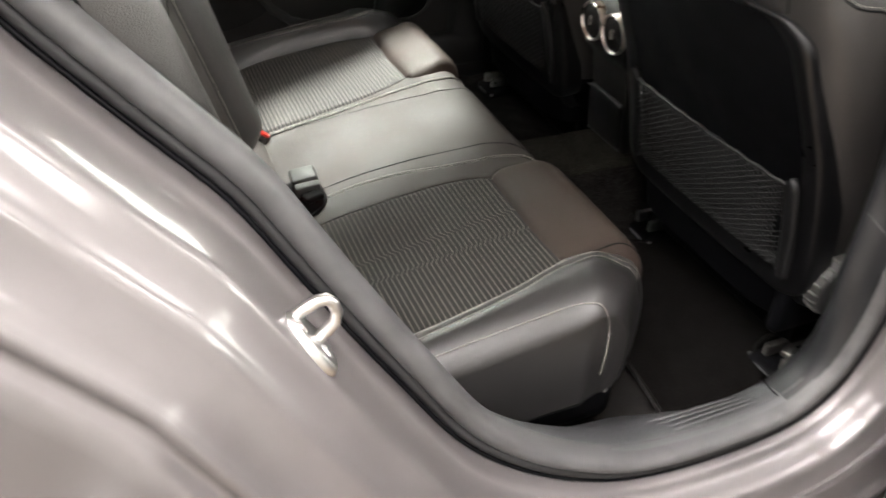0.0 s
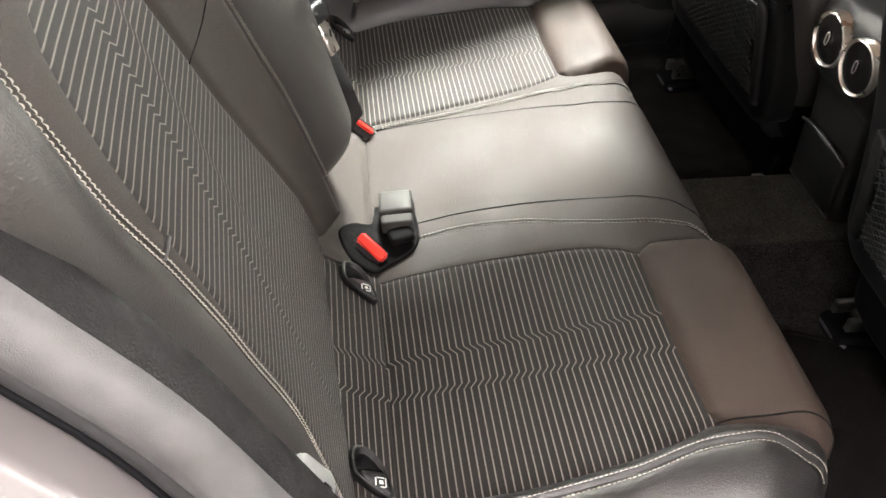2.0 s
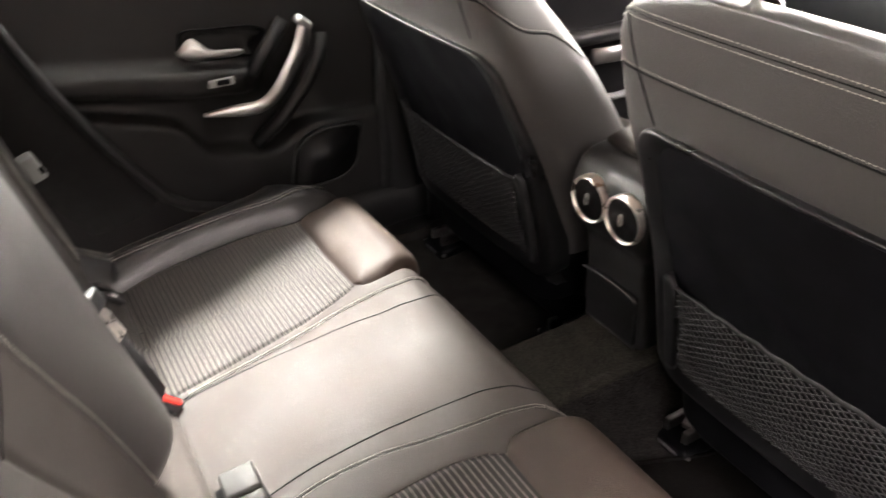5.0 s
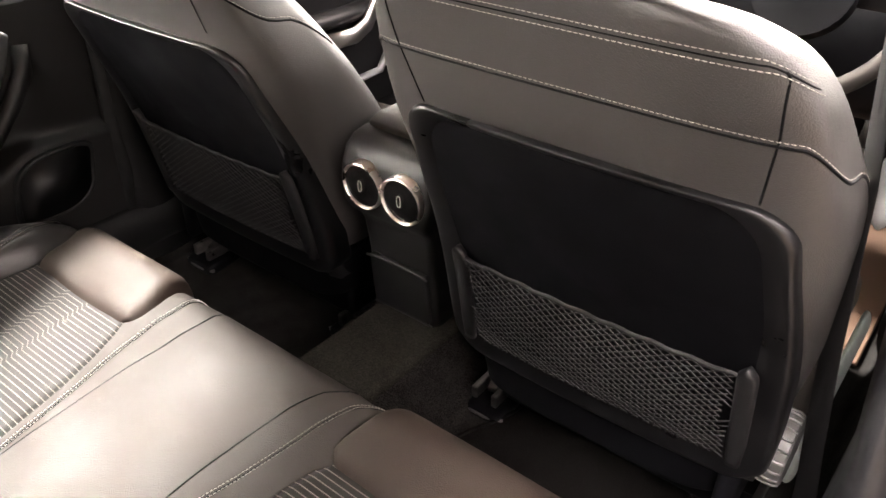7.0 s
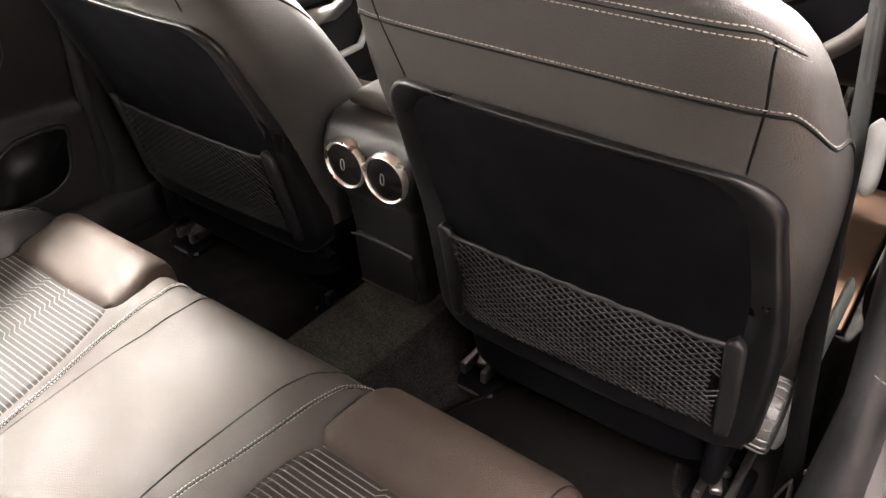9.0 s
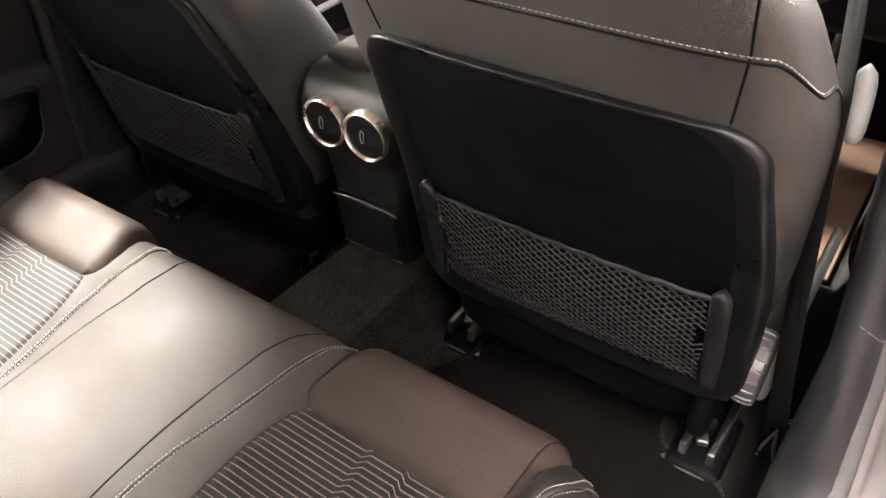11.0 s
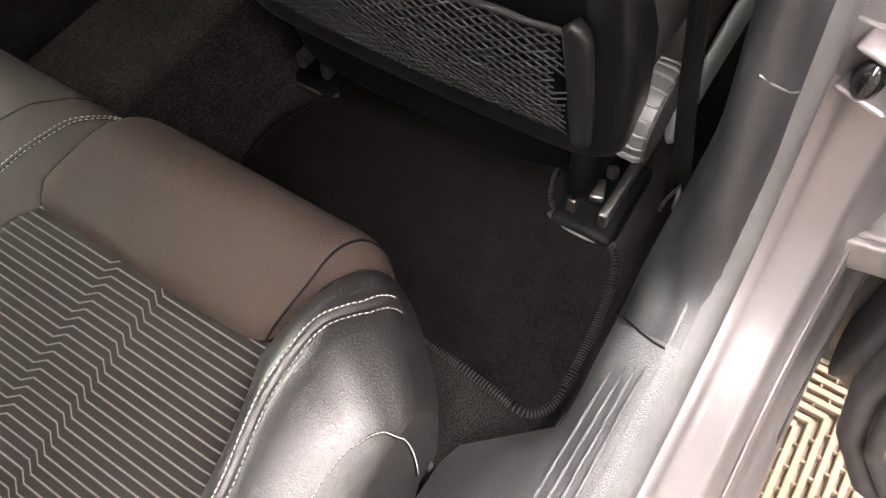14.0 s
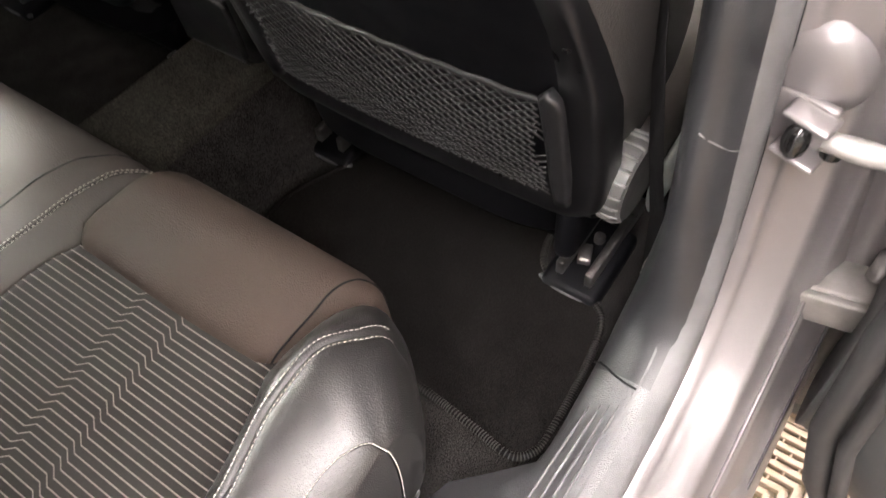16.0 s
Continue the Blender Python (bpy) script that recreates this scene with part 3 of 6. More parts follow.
seam_one = {-1: spline([(-0.34, 0.092), (-0.273, 0.084), (-0.208, 0.079), (-0.127, 0.083), (-0.05, 0.094), (0.03, 0.110), (0.08, 0.126), (0.10, 0.142), (0.2, 0.158), (0.4, 0.16)]),
            1: spline([(-0.34, 0.160), (-0.22, 0.157), (-0.13, 0.149), (-0.045, 0.140), (0.03, 0.126), (0.085, 0.122), (0.12, 0.128), (0.2, 0.140), (0.4, 0.15)])}
seam_outer = spline([(-0.45, 0.566), (-0.2, 0.548), (-0.10, 0.538), (-0.013, 0.522), (0.032, 0.524), (0.07, 0.536), (0.10, 0.550), (0.15, 0.568), (0.2, 0.578), (0.4, 0.585)])
inner_edge = {sg: (lambda s, sg=sg: cloth_in[sg](s) if s < 0 else roll_in[sg](s)) for sg in (-1, 1)}
outer_edge = lambda s: cloth_out(s) if s < 0 else roll_out(s)


def dip(d, depth=0.0045, width=0.007):
    return -depth * math.exp(-(d / width) ** 2)


bench = thing("rear_seat_cushion", "black leather rear bench cushion with striped cloth seat centres", "rear seat", at=(-0.1, 0, 0.31))


def bench_panel(name, s0, s1, y0, y1, height, mat, label="", nu=40, nv=40, thick=0.02, parent=None, even=False):
    """A panel of the cushion; y0(s) and y1(s) bound it, height(s, y, edge distance) pads it."""
    def fn(u, v):
        s = s0 + (s1 - s0) * u
        a, b = y0(s), y1(s)
        y = a + (b - a) * v
        d = min((u * (s1 - s0)), ((1 - u) * (s1 - s0)), v * (b - a), (1 - v) * (b - a))
        return cushion(s, y, height(s, y, d))

    def uvf(u, v):
        s = s0 + (s1 - s0) * u
        a, b = y0(s), y1(s)
        return (abs(a + (b - a) * v), s)
    v, f, uv = shell(fn, nu, nv, thick, uvf, even)
    return solid(name, v, f, mat, parent or bench, label, uv)


def pad_rise(s, d):
    """Height of the thigh pads: a soft rolled edge, fullest over the front."""
    return (0.012 + 0.013 * math.exp(-((s - 0.105) / 0.05) ** 2)) * (1 - math.exp(-(d / 0.010) ** 1.2)) - 0.003


wob = lambda s, y, k=0.0015: k * noise.noise(Vector((s * 9, y * 9, 1.7)))
bench_panel("middle_seat", S_CREASE, S_END, lambda s: -seam_two[-1](s), seam_two[1], lambda s, y, d: 0.003 * min(1, d / 0.06) + dip(d, 0.001, 0.003) + wob(s, y, 0.0008),
            LEATHER, "smooth black leather", 70, 70)
bench_panel("rear_flap", S_BACK, S_CREASE, lambda s: -0.165, lambda s: 0.165, lambda s, y, d: dip(d, 0.004) + 0.004, LEATHER, "", 16, 30)
for sg in (-1, 1):
    lo = (lambda f, g: (lambda s: -g(s)) if sg < 0 else (lambda s: f(s)))
    hi = (lambda f, g: (lambda s: -f(s)) if sg < 0 else (lambda s: g(s)))
    bench_panel("cloth_centre", S_CREASE, 0.010, lo(cloth_in[sg], cloth_out), hi(cloth_in[sg], cloth_out), lambda s, y, d: 0.002 - 0.004 * math.exp(-((abs(y) - 0.345) / 0.1) ** 2) + dip(d, 0.004, 0.006) + wob(s, y, 0.002),
                CLOTH, "dark cloth with thin pale zigzag stripes", 48, 44)
    bench_panel("cloth_flap", S_BACK, S_CREASE, lo(lambda s: 0.168, lambda s: 0.53), hi(lambda s: 0.168, lambda s: 0.53), lambda s, y, d: dip(d, 0.003) + 0.002, CLOTH, "dark cloth with thin pale stripes", 14, 40)
    bench_panel("front_roll", 0.0, S_END - 0.02, lo(roll_in[sg], roll_out), hi(roll_in[sg], roll_out),
                lambda s, y, d: pad_rise(s, d) + wob(s, y, 0.001), LEATHER_WARM_CAST, "smooth black leather thigh pad, coloured with a warm reflected cast", 56, 48)
    bench_panel("inner_bolster", S_CREASE, S_END - 0.02, lo(seam_two[sg], inner_edge[sg]), hi(seam_two[sg], inner_edge[sg]), lambda s, y, d: dip(d, 0.001, 0.003) + 0.0008,
                LEATHER, "", 60, 14)
    H1 = lambda s: 0.034 * min(1, max(0.0, (0.13 - s) / 0.1)) + 0.006
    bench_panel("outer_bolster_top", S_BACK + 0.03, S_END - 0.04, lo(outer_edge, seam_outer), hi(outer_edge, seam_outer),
                lambda s, y, d: H1(s) * math.sin(0.5 * math.pi * min(1, max(0, (abs(y) - outer_edge(s)) / (seam_outer(s) - outer_edge(s))))) ** 0.8 + dip(d, 0.003, 0.004), LEATHER_SHADED, "", 56, 16)

    def bolster_point(s, v, sg=sg):
        front = min(1, max(0, s / 0.12))
        a0, h0 = seam_outer(s), H1(s)
        if v < 0.5:
            q = v / 0.5 * math.pi / 2
            a, h = a0 + (0.617 - a0) * math.sin(q), h0 - (h0 + 0.004) * (1 - math.cos(q))
        else:
            w = (v - 0.5) / 0.5
            p = cushion(s, sg * 0.617, -0.004)
            return Vector((p.x - 0.02 * w * w * front, p.y + sg * 0.014 * math.sin(w * math.pi / 2) * (1 - 0.9 * front), p.z - max(0, p.z - 0.412) * w))
        return cushion(s, sg * a, h + dip(v * 0.12, 0.003, 0.004))

    def bolster_side(u, v, sg=sg):
        return bolster_point(S_BACK + 0.03 + (S_END - 0.078 - S_BACK - 0.03) * u, v if sg > 0 else 1 - v)
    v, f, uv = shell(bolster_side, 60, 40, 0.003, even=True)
    solid("outer_bolster_side", v, f, LEATHER_SHADED, bench, "", uv)

    # seam across the outer end of the thigh pad
    cap_y = spline([(0.0, 0.476), (0.03, 0.4805), (0.075, 0.484), (0.11, 0.491), (0.14, 0.502), (0.17, 0.512)])
    pad_h = lambda s, y: pad_rise(s, max(1e-4, min(s, roll_out(s) - y)))
    cap_row = [(cushion(s, sg * cap_y(s), pad_h(s, cap_y(s))), cushion_normal(s)) for s in np.linspace(0.004, 0.16, 50)]
    groove_line("seam", cap_row, bench, 0.0013)
    stitches("stitching", [(p + Vector((-0.003, -sg * 0.004, 0)), n) for p, n in cap_row], bench, step=0.0046, length=0.0034, r=0.0004, label="dark thread stitching", mat=PLASTIC)
    # stitching
    for off in (-0.005, 0.005):
        row = []
        for s in np.linspace(S_BACK + 0.06, 0.115, 120):
            a = seam_outer(s) + off
            row.append((cushion(s, sg * a, H1(s) + 0.0008), cushion_normal(s)))
        stitches("stitching", row, bench)
        row = [(cushion(s, sg * (seam_two[sg](s) + 0.6 * off), 0.0012), cushion_normal(s)) for s in np.linspace(S_CREASE + 0.03, 0.19, 120)]
        stitches("stitching", row, bench)
    groove_line("seam", [(cushion(s, sg * seam_one[sg](s), 0.0032 * min(1, (seam_two[sg](s) - seam_one[sg](s)) / 0.06)), cushion_normal(s)) for s in np.linspace(S_CREASE + 0.02, 0.2, 80)], bench, 0.0011)
    groove_line("seam", [(cushion(s, sg * seam_two[sg](s), 0.0), cushion_normal(s)) for s in np.linspace(S_CREASE + 0.02, 0.2, 80)], bench, 0.0014)
    ts = lambda k: S_BACK + 0.06 + (0.086 - S_BACK - 0.06) * (1 - (1 - k) ** 2.1)
    tw = lambda k: 0.17 + 0.16 * k + 0.64 * k ** 6
    track = [(ts(k), tw(k)) for k in np.linspace(0, 0.965, 106)]
    row = []
    for s, w in track:
        p = bolster_point(s, w)
        n = (bolster_point(s + 0.004, w) - p).cross(bolster_point(s, w + 0.02) - p)
        n = n if n.y * sg > 0 else -n
        row.append((p + n.normalized() * 0.001, n))
    stitches("stitching", row, bench, step=0.0040, length=0.0036)
    groove_line("seam", [(p - Vector((0, 0, 0.002)), n) for p, n in row], bench, 0.0013)
rounded_box("base", (0.46, 1.20, 0.13), (-0.17, 0, 0.385), PANEL, bench, "", 0.02)

# ---- rear backrest ----
backrest = thing("rear_bench_upper", "black leather rear backrest with striped cloth panels", "rear seat", at=(-0.5, 0, 0.55))
BACK_N = Vector((1, 0, 0.274)).normalized()


def back(z, y, h=0.0):
    return Vector((-0.508 - 0.274 * (z - 0.92), y, z)) + BACK_N * h


RISE = 0.026
fab_in = spline([(0.50, 0.135), (0.55, 0.140), (0.62, 0.148), (0.66, 0.165), (0.776, 0.218), (0.885, 0.264), (0.969, 0.294), (1.02, 0.308), (1.05, 0.318), (1.064, 0.334), (1.072, 0.375)])
fab_out = spline([(0.50, 0.545), (0.61, 0.520), (0.70, 0.505), (0.791, 0.517), (0.829, 0.519), (0.879, 0.523), (0.915, 0.529), (0.973, 0.532), (1.02, 0.529), (1.042, 0.524), (1.058, 0.511), (1.068, 0.487), (1.072, 0.448)])
back_outer = spline([(0.50, 0.566), (0.61, 0.535), (0.70, 0.520), (0.79, 0.531), (0.827, 0.535), (0.867, 0.542), (0.910, 0.551), (0.934, 0.558), (0.962, 0.566), (0.988, 0.570), (1.056, 0.574), (1.16, 0.572)])
TOP = 1.072
back_edge = spline([(0.50, 0.60), (0.60, 0.594), (0.70, 0.602), (0.78, 0.614), (0.90, 0.626), (1.03, 0.631), (1.16, 0.63)])
back_inner = spline([(0.50, 0.070), (0.596, 0.076), (0.726, 0.096), (0.843, 0.141), (0.932, 0.168), (1.01, 0.168), (1.16, 0.160)])


def back_panel(name, z0, z1, y0, y1, height, mat, label="", nu=30, nv=36, thick=0.03):
    def fn(u, v):
        z = z1 + (z0 - z1) * u
        a, b = y0(z), y1(z)
        y = a + (b - a) * v
        d = min(u * (z1 - z0), (1 - u) * (z1 - z0), v * (b - a), (1 - v) * (b - a))
        return back(z, y, height(z, y, d))

    def uvf(u, v):
        z = z1 + (z0 - z1) * u
        a, b = y0(z), y1(z)
        return (abs(a + (b - a) * v), -z * 1.044)
    v, f, uv = shell(fn, nu, nv, thick, uvf)
    return solid(name, v, f, mat, backrest, label, uv)


def mid_height(z, y, d):
    w = back_inner(z)
    k = min(1, abs(y) / w)
    low = min(1, max(0, (z - 0.575) / 0.05))
    return RISE + 0.046 * (1 - k ** 3) * math.sqrt(low * (2 - low)) + dip(w - abs(y), 0.004, 0.006) - 0.05 * (1 - math.sqrt(low * (2 - low)))


def shoulder_height(z, y, d):
    """Runs on from the cloth and its borders at the top of the cloth, then levels out."""
    a, q = abs(y), TOP - 0.002
    if a < fab_in(q):
        low = 0.003 + (RISE - 0.002) * (1 - min(1, max(0, (a - back_inner(q)) / (fab_in(q) - back_inner(q))))) ** 1.3
    elif a < fab_out(q):
        low = (RISE - 0.002) * ((a - fab_in(q)) / (fab_out(q) - fab_in(q))) ** 1.15
    else:
        low = RISE
    k = min(1, max(0, (z - TOP) / 0.06))
    k = k * k * (3 - 2 * k)
    return low + (RISE - low) * k - 1.6 * max(0, z - 1.13) ** 1.5


back_panel("middle_backrest", 0.575, 1.16, lambda z: -back_inner(z), back_inner, mid_height, LEATHER_GLOSS, "smooth black leather", 50, 50, 0.05)
for sg in (-1, 1):
    lo = (lambda f, g: (lambda z: -g(z)) if sg < 0 else (lambda z: f(z)))
    hi = (lambda f, g: (lambda z: -f(z)) if sg < 0 else (lambda z: g(z)))
    back_panel("cloth_panel", 0.51, TOP, lo(fab_in, fab_out), hi(fab_in, fab_out), lambda z, y, d: dip(d, 0.0012, 0.005) + (RISE - 0.002) * max(0, (abs(y) - fab_in(z)) / (fab_out(z) - fab_in(z))) ** 1.15 + wob(z, y), BACK_CLOTH, "dark cloth with thin pale zigzag stripes", 60, 40)
    back_panel("inner_panel", 0.53, TOP, lo(back_inner, fab_in), hi(back_inner, fab_in), lambda z, y, d: dip(d, 0.004, 0.006) + 0.003 + (RISE - 0.002) * (1 - min(1, max(0, (abs(y) - back_inner(z)) / (fab_in(z) - back_inner(z))))) ** 1.3 + wob(z, y), LEATHER, "", 50, 24)
    back_panel("shoulder_panel", TOP, 1.17, lo(back_inner, fab_out), hi(back_inner, fab_out), shoulder_height, LEATHER, "", 12, 30)
    back_panel("edge_strip", 0.52, 1.17, lo(fab_out, back_outer), hi(fab_out, back_outer), lambda z, y, d: RISE - 1.6 * max(0, z - 1.13) ** 1.5 + dip(min(abs(y) - fab_out(z), back_outer(z) - abs(y)), 0.002, 0.004), LEATHER, "", 50, 6)

    def side_roll(u, v, sg=sg):
        z = 1.15 - 0.62 * u
        v = v if sg > 0 else 1 - v
        a0 = back_outer(z)
        a = a0 + (back_edge(z) - a0) * v
        h = 0.012 * math.sin(math.pi * v) - 0.045 * v ** 3
        low = min(1, max(0, (z - 0.53) / 0.12))
        return back(z, sg * a, RISE + h * (0.3 + 0.7 * low) + dip(v * 0.1, 0.004, 0.005))
    v, f, uv = shell(side_roll, 50, 26, 0.03)
    solid("side_bolster", v, f, LEATHER_GLOSS, backrest, "", uv)
    for off in (-0.0045, 0.0045):
        stitches("stitching", [(back(z, sg * (back_outer(z) + off), RISE + (0.0005 if off < 0 else 0.0026)), BACK_N) for z in np.linspace(0.55, 1.14, 120)], backrest, step=0.0046, length=0.0039, r=0.0006)
        stitches("stitching", [(back(z, sg * (back_inner(z) + 0.7 * off), RISE + 0.001), BACK_N) for z in np.linspace(0.60, 1.14, 120)], backrest, r=0.0004)
    groove_line("seam", [(back(0.926 - 0.031 * k - 0.008 * math.sin(math.pi * k), sg * (0.168 + (0.280 - 0.168) * k), 0.004 + 0.024 * (1 - k) ** 1.3), BACK_N) for k in np.linspace(0, 1, 14)], backrest, 0.0007)
rounded_box("shell", (0.10, 1.24, 0.62), (-0.615, 0, 0.87), PANEL, backrest, "", 0.02, (0, -15.3, 0))
rounded_box("seam_tab", (0.004, 0.022, 0.003), back(0.912, -0.540, RISE + 0.001), LEATHER_SHADED, backrest, "folded end of a seam", 0.001, (0, 0, 0), 1)
for gy in (-0.600, 0.600):
    guide = thing("belt_guide", "small grey plastic belt guide beside the rear backrest", "belt guide", "belt guides", at=(-0.414, gy, 0.73))
    rounded_box("body", (0.030, 0.022, 0.054), (-0.411, gy, 0.735), GREY_PLASTIC, guide, "grey plastic guide", 0.007, (8, -20, 0))
    rounded_box("slot", (0.010, 0.008, 0.016), (-0.398, gy - 0.006, 0.730), PANEL, guide, "", 0.003, (8, -20, 0))


# ---- floor ----
def floor_height(x, y):
    """Foot wells at 0.30 m with the transmission tunnel between them."""
    t = 0.0
    if y > 0:
        t = 1 - min(1, max(0, (y - 0.055) / 0.02))
    else:
        t = 1 - min(1, max(0, (-y - 0.085) / 0.07))
    t = t * t * (3 - 2 * t)
    return 0.30 + 0.155 * t


floor = thing("floor", "black carpeted car floor with a raised centre tunnel", "car floor", kind="structure", at=(0.4, 0, 0.3))


def floor_fn(u, v):
    x, y = -0.05 + 1.7 * u, -0.702 + 1.404 * v
    z = floor_height(x, y) + 7.0 * max(0, abs(y) - 0.686)
    k = min(1, max(0, (x - 0.02) / 0.06))
    return Vector((x, y, 0.30 + (z - 0.30) * k))


v, f, uv = shell(floor_fn, 60, 120, 0.01, even=True)
solid("carpet", v, f, CARPET, floor, "black needle-felt carpet", uv)


# the pale cover stops at the crest, so darker carpet draws the slope's shade
def tunnel_fn(u, v):
    x, y = 0.10 + 0.40 * u, -0.098 + 0.168 * v
    return Vector((x, y, floor_height(x, y) + 0.004))


v, f, uv = shell(tunnel_fn, 10, 40, 0.003, even=True)
solid("tunnel_cover", v, f, TUNNEL, floor, "worn grey-green carpet over the tunnel, cut off where the slope is shaded", uv)

mat_ = thing("floor_mat", "black pile floor mat with an overlocked grey edge", "floor mat", at=(0.3, -0.45, 0.306))


def mat_outline(n=120):
    """Rounded outline of the mat with a cut-out for the seat rail."""
    pts = [(0.144, -0.655), (0.150, -0.600), (0.158, -0.52), (0.162, -0.40), (0.165, -0.24), (0.18, -0.185), (0.30, -0.165), (0.40, -0.20), (0.46, -0.22), (0.60, -0.24), (0.60, -0.50),
           (0.44, -0.535), (0.395, -0.56), (0.385, -0.61), (0.382, -0.640), (0.355, -0.662), (0.28, -0.675), (0.20, -0.680), (0.165, -0.677)]
    m, out = len(pts), []
    for i in range(m):
        a, b, c, d = [Vector((*pts[(i + k) % m], 0)) for k in (-1, 0, 1, 2)]
        for k in range(8):
            t = k / 8
            out.append(0.5 * ((2 * b) + (c - a) * t + (2 * a - 5 * b + 4 * c - d) * t * t + (3 * b - a - 3 * c + d) * t**3))
    return out


outline = mat_outline()
bm = bmesh.new()
low = [bm.verts.new((p.x, p.y, 0.3045)) for p in outline]
top = [bm.verts.new((p.x, p.y, 0.311)) for p in outline]
bm.faces.new(top)
bm.faces.new(low[::-1])
for i in range(len(low)):
    j = (i + 1) % len(low)
    bm.faces.new((low[i], low[j], top[j], top[i]))
part("face", bm, MAT, mat_, "dense black pile")
edge = [(p + Vector((0, 0, 0.311)), Vector((0, 0, 1))) for p in outline + outline[:1]]
tube("binding", [p for p, n in edge], 0.0042, MAT, mat_, "", ry=0.0036, n=8)
verts, faces = [], []
inner = []
for (p, n), (q, _) in zip(edge, edge[1:]):
    if p.y > -0.27 and p.x > 0.17:
        continue
    steps = max(1, int((q - p).length / 0.0032))
    for k in range(steps):
        c = p.lerp(q, k / steps)
        t = (q - p).normalized()
        side = t.cross(n)
        ring = [[c + side * (0.0054 * math.cos(a)) + n * (0.0045 * math.sin(a)) + t * w for w in (-0.0008, 0.0008)] for a in (0.0, 0.8, 1.6, 2.4, 3.14)]
        o = len(verts)
        for r in ring:
            verts += r
        faces += [(o + 2 * i, o + 2 * i + 1, o + 2 * i + 3, o + 2 * i + 2) for i in range(4)]
solid("overlock_stitching", verts, faces, material("grey_thread", (0.022, 0.0205, 0.0195), 0.8, stain=0.2, stain_size=60), mat_, "grey overlock thread")


def rail_cover(x, y, sgn):
    cov = thing("seat_rail_cover", "black plastic cap over the end of a front seat rail", "seat rail", "seat rails", at=(x, y, 0.30))
    rounded_box("cap", (0.13, 0.085, 0.03), (x + 0.035, y, 0.312), PANEL, cov, "", 0.011, (0, -6, 0))
    lip = [(x - 0.028 + 0.012 * (1 - math.cos(a)), y + 0.046 * math.sin(a), 0.310) for a in np.linspace(-1.35, 1.35, 14)]
    tube("lip", lip, 0.004, LIT_SCUFF, cov, "", n=8)
    for dy in (-0.021, 0.021):
        rounded_box("rail", (0.16, 0.012, 0.026), (x + 0.065, y + dy, 0.338), METAL, cov, "bare steel rail edge", 0.003)
    lathe("bolt", [(0.0001, 0.012), (0.006, 0.012), (0.008, 0.009), (0.008, 0)], (x + 0.06, y, 0.330), Matrix.Identity(4), METAL, cov, "", 14)
    rounded_box("latch", (0.03, 0.018, 0.012), (x + 0.025, y + 0.004, 0.336), METAL, cov, "", 0.003, (0, 0, 20))


for sx, sy in ((0.405, -0.60), (0.425, -0.165), (0.425, 0.165), (0.405, 0.60)):
    rail_cover(sx, sy, 1)


# ---- front seats ----
seat_back = spline([(0.42, 0.366), (0.50, 0.357), (0.56, 0.345), (0.62, 0.332), (0.70, 0.311), (0.75, 0.294), (0.85, 0.251), (0.96, 0.203), (1.04, 0.167), (1.10, 0.141), (1.13, 0.130), (1.16, 0.126)])
seat_half = spline([(0.42, 0.215), (0.50, 0.235), (0.62, 0.262), (0.743, 0.276), (0.887, 0.277), (0.96, 0.269), (1.02, 0.253), (1.06, 0.240), (1.10, 0.214), (1.125, 0.172), (1.14, 0.10)])
seat_deep = spline([(0.42, 0.20), (0.6, 0.25), (0.8, 0.22), (0.95, 0.17), (1.05, 0.125), (1.10, 0.10), (1.125, 0.075), (1.14, 0.04)])


panel_half = spline([(0.48, 0.240), (0.52, 0.246), (0.60, 0.249), (0.70, 0.247), (0.80, 0.240), (0.88, 0.231), (0.93, 0.226), (0.97, 0.223)])
bow = spline([(0.45, 0.14), (0.55, 0.15), (0.70, 0.18), (0.80, 0.20), (1.0, 0.20)])
field_half = spline([(0.54, 0.186), (0.62, 0.197), (0.70, 0.206), (0.78, 0.208), (0.86, 0.201), (0.92, 0.193), (0.96, 0.187)])


def seat_skin(c, z, q, h=0.0):
    """A point round the backrest at height z; q = 0 is the middle of its rear face, +-1 its sides."""
    w, d = seat_half(z) + h, seat_deep(z) + 2 * h
    a = q * math.pi / 2
    p = 2 / 4.6
    sy, cx = math.sin(a), math.cos(a)
    if c < 0 and sy < 0:
        w *= 0.935
    return Vector((seat_back(z) + seat_deep(z) / 2 - d / 2 * math.copysign(abs(cx) ** p, cx), c + w * math.copysign(abs(sy) ** p, sy), z))


SHIELD = material("pale_shield", (0.42, 0.47, 0.45), 0.35, grain=0.15, grain_size=900, stain=0.08, stain_size=20)
RIB_GREY = material("rib_grey", (0.13, 0.13, 0.126), 0.4, stain=0.1, stain_size=40)


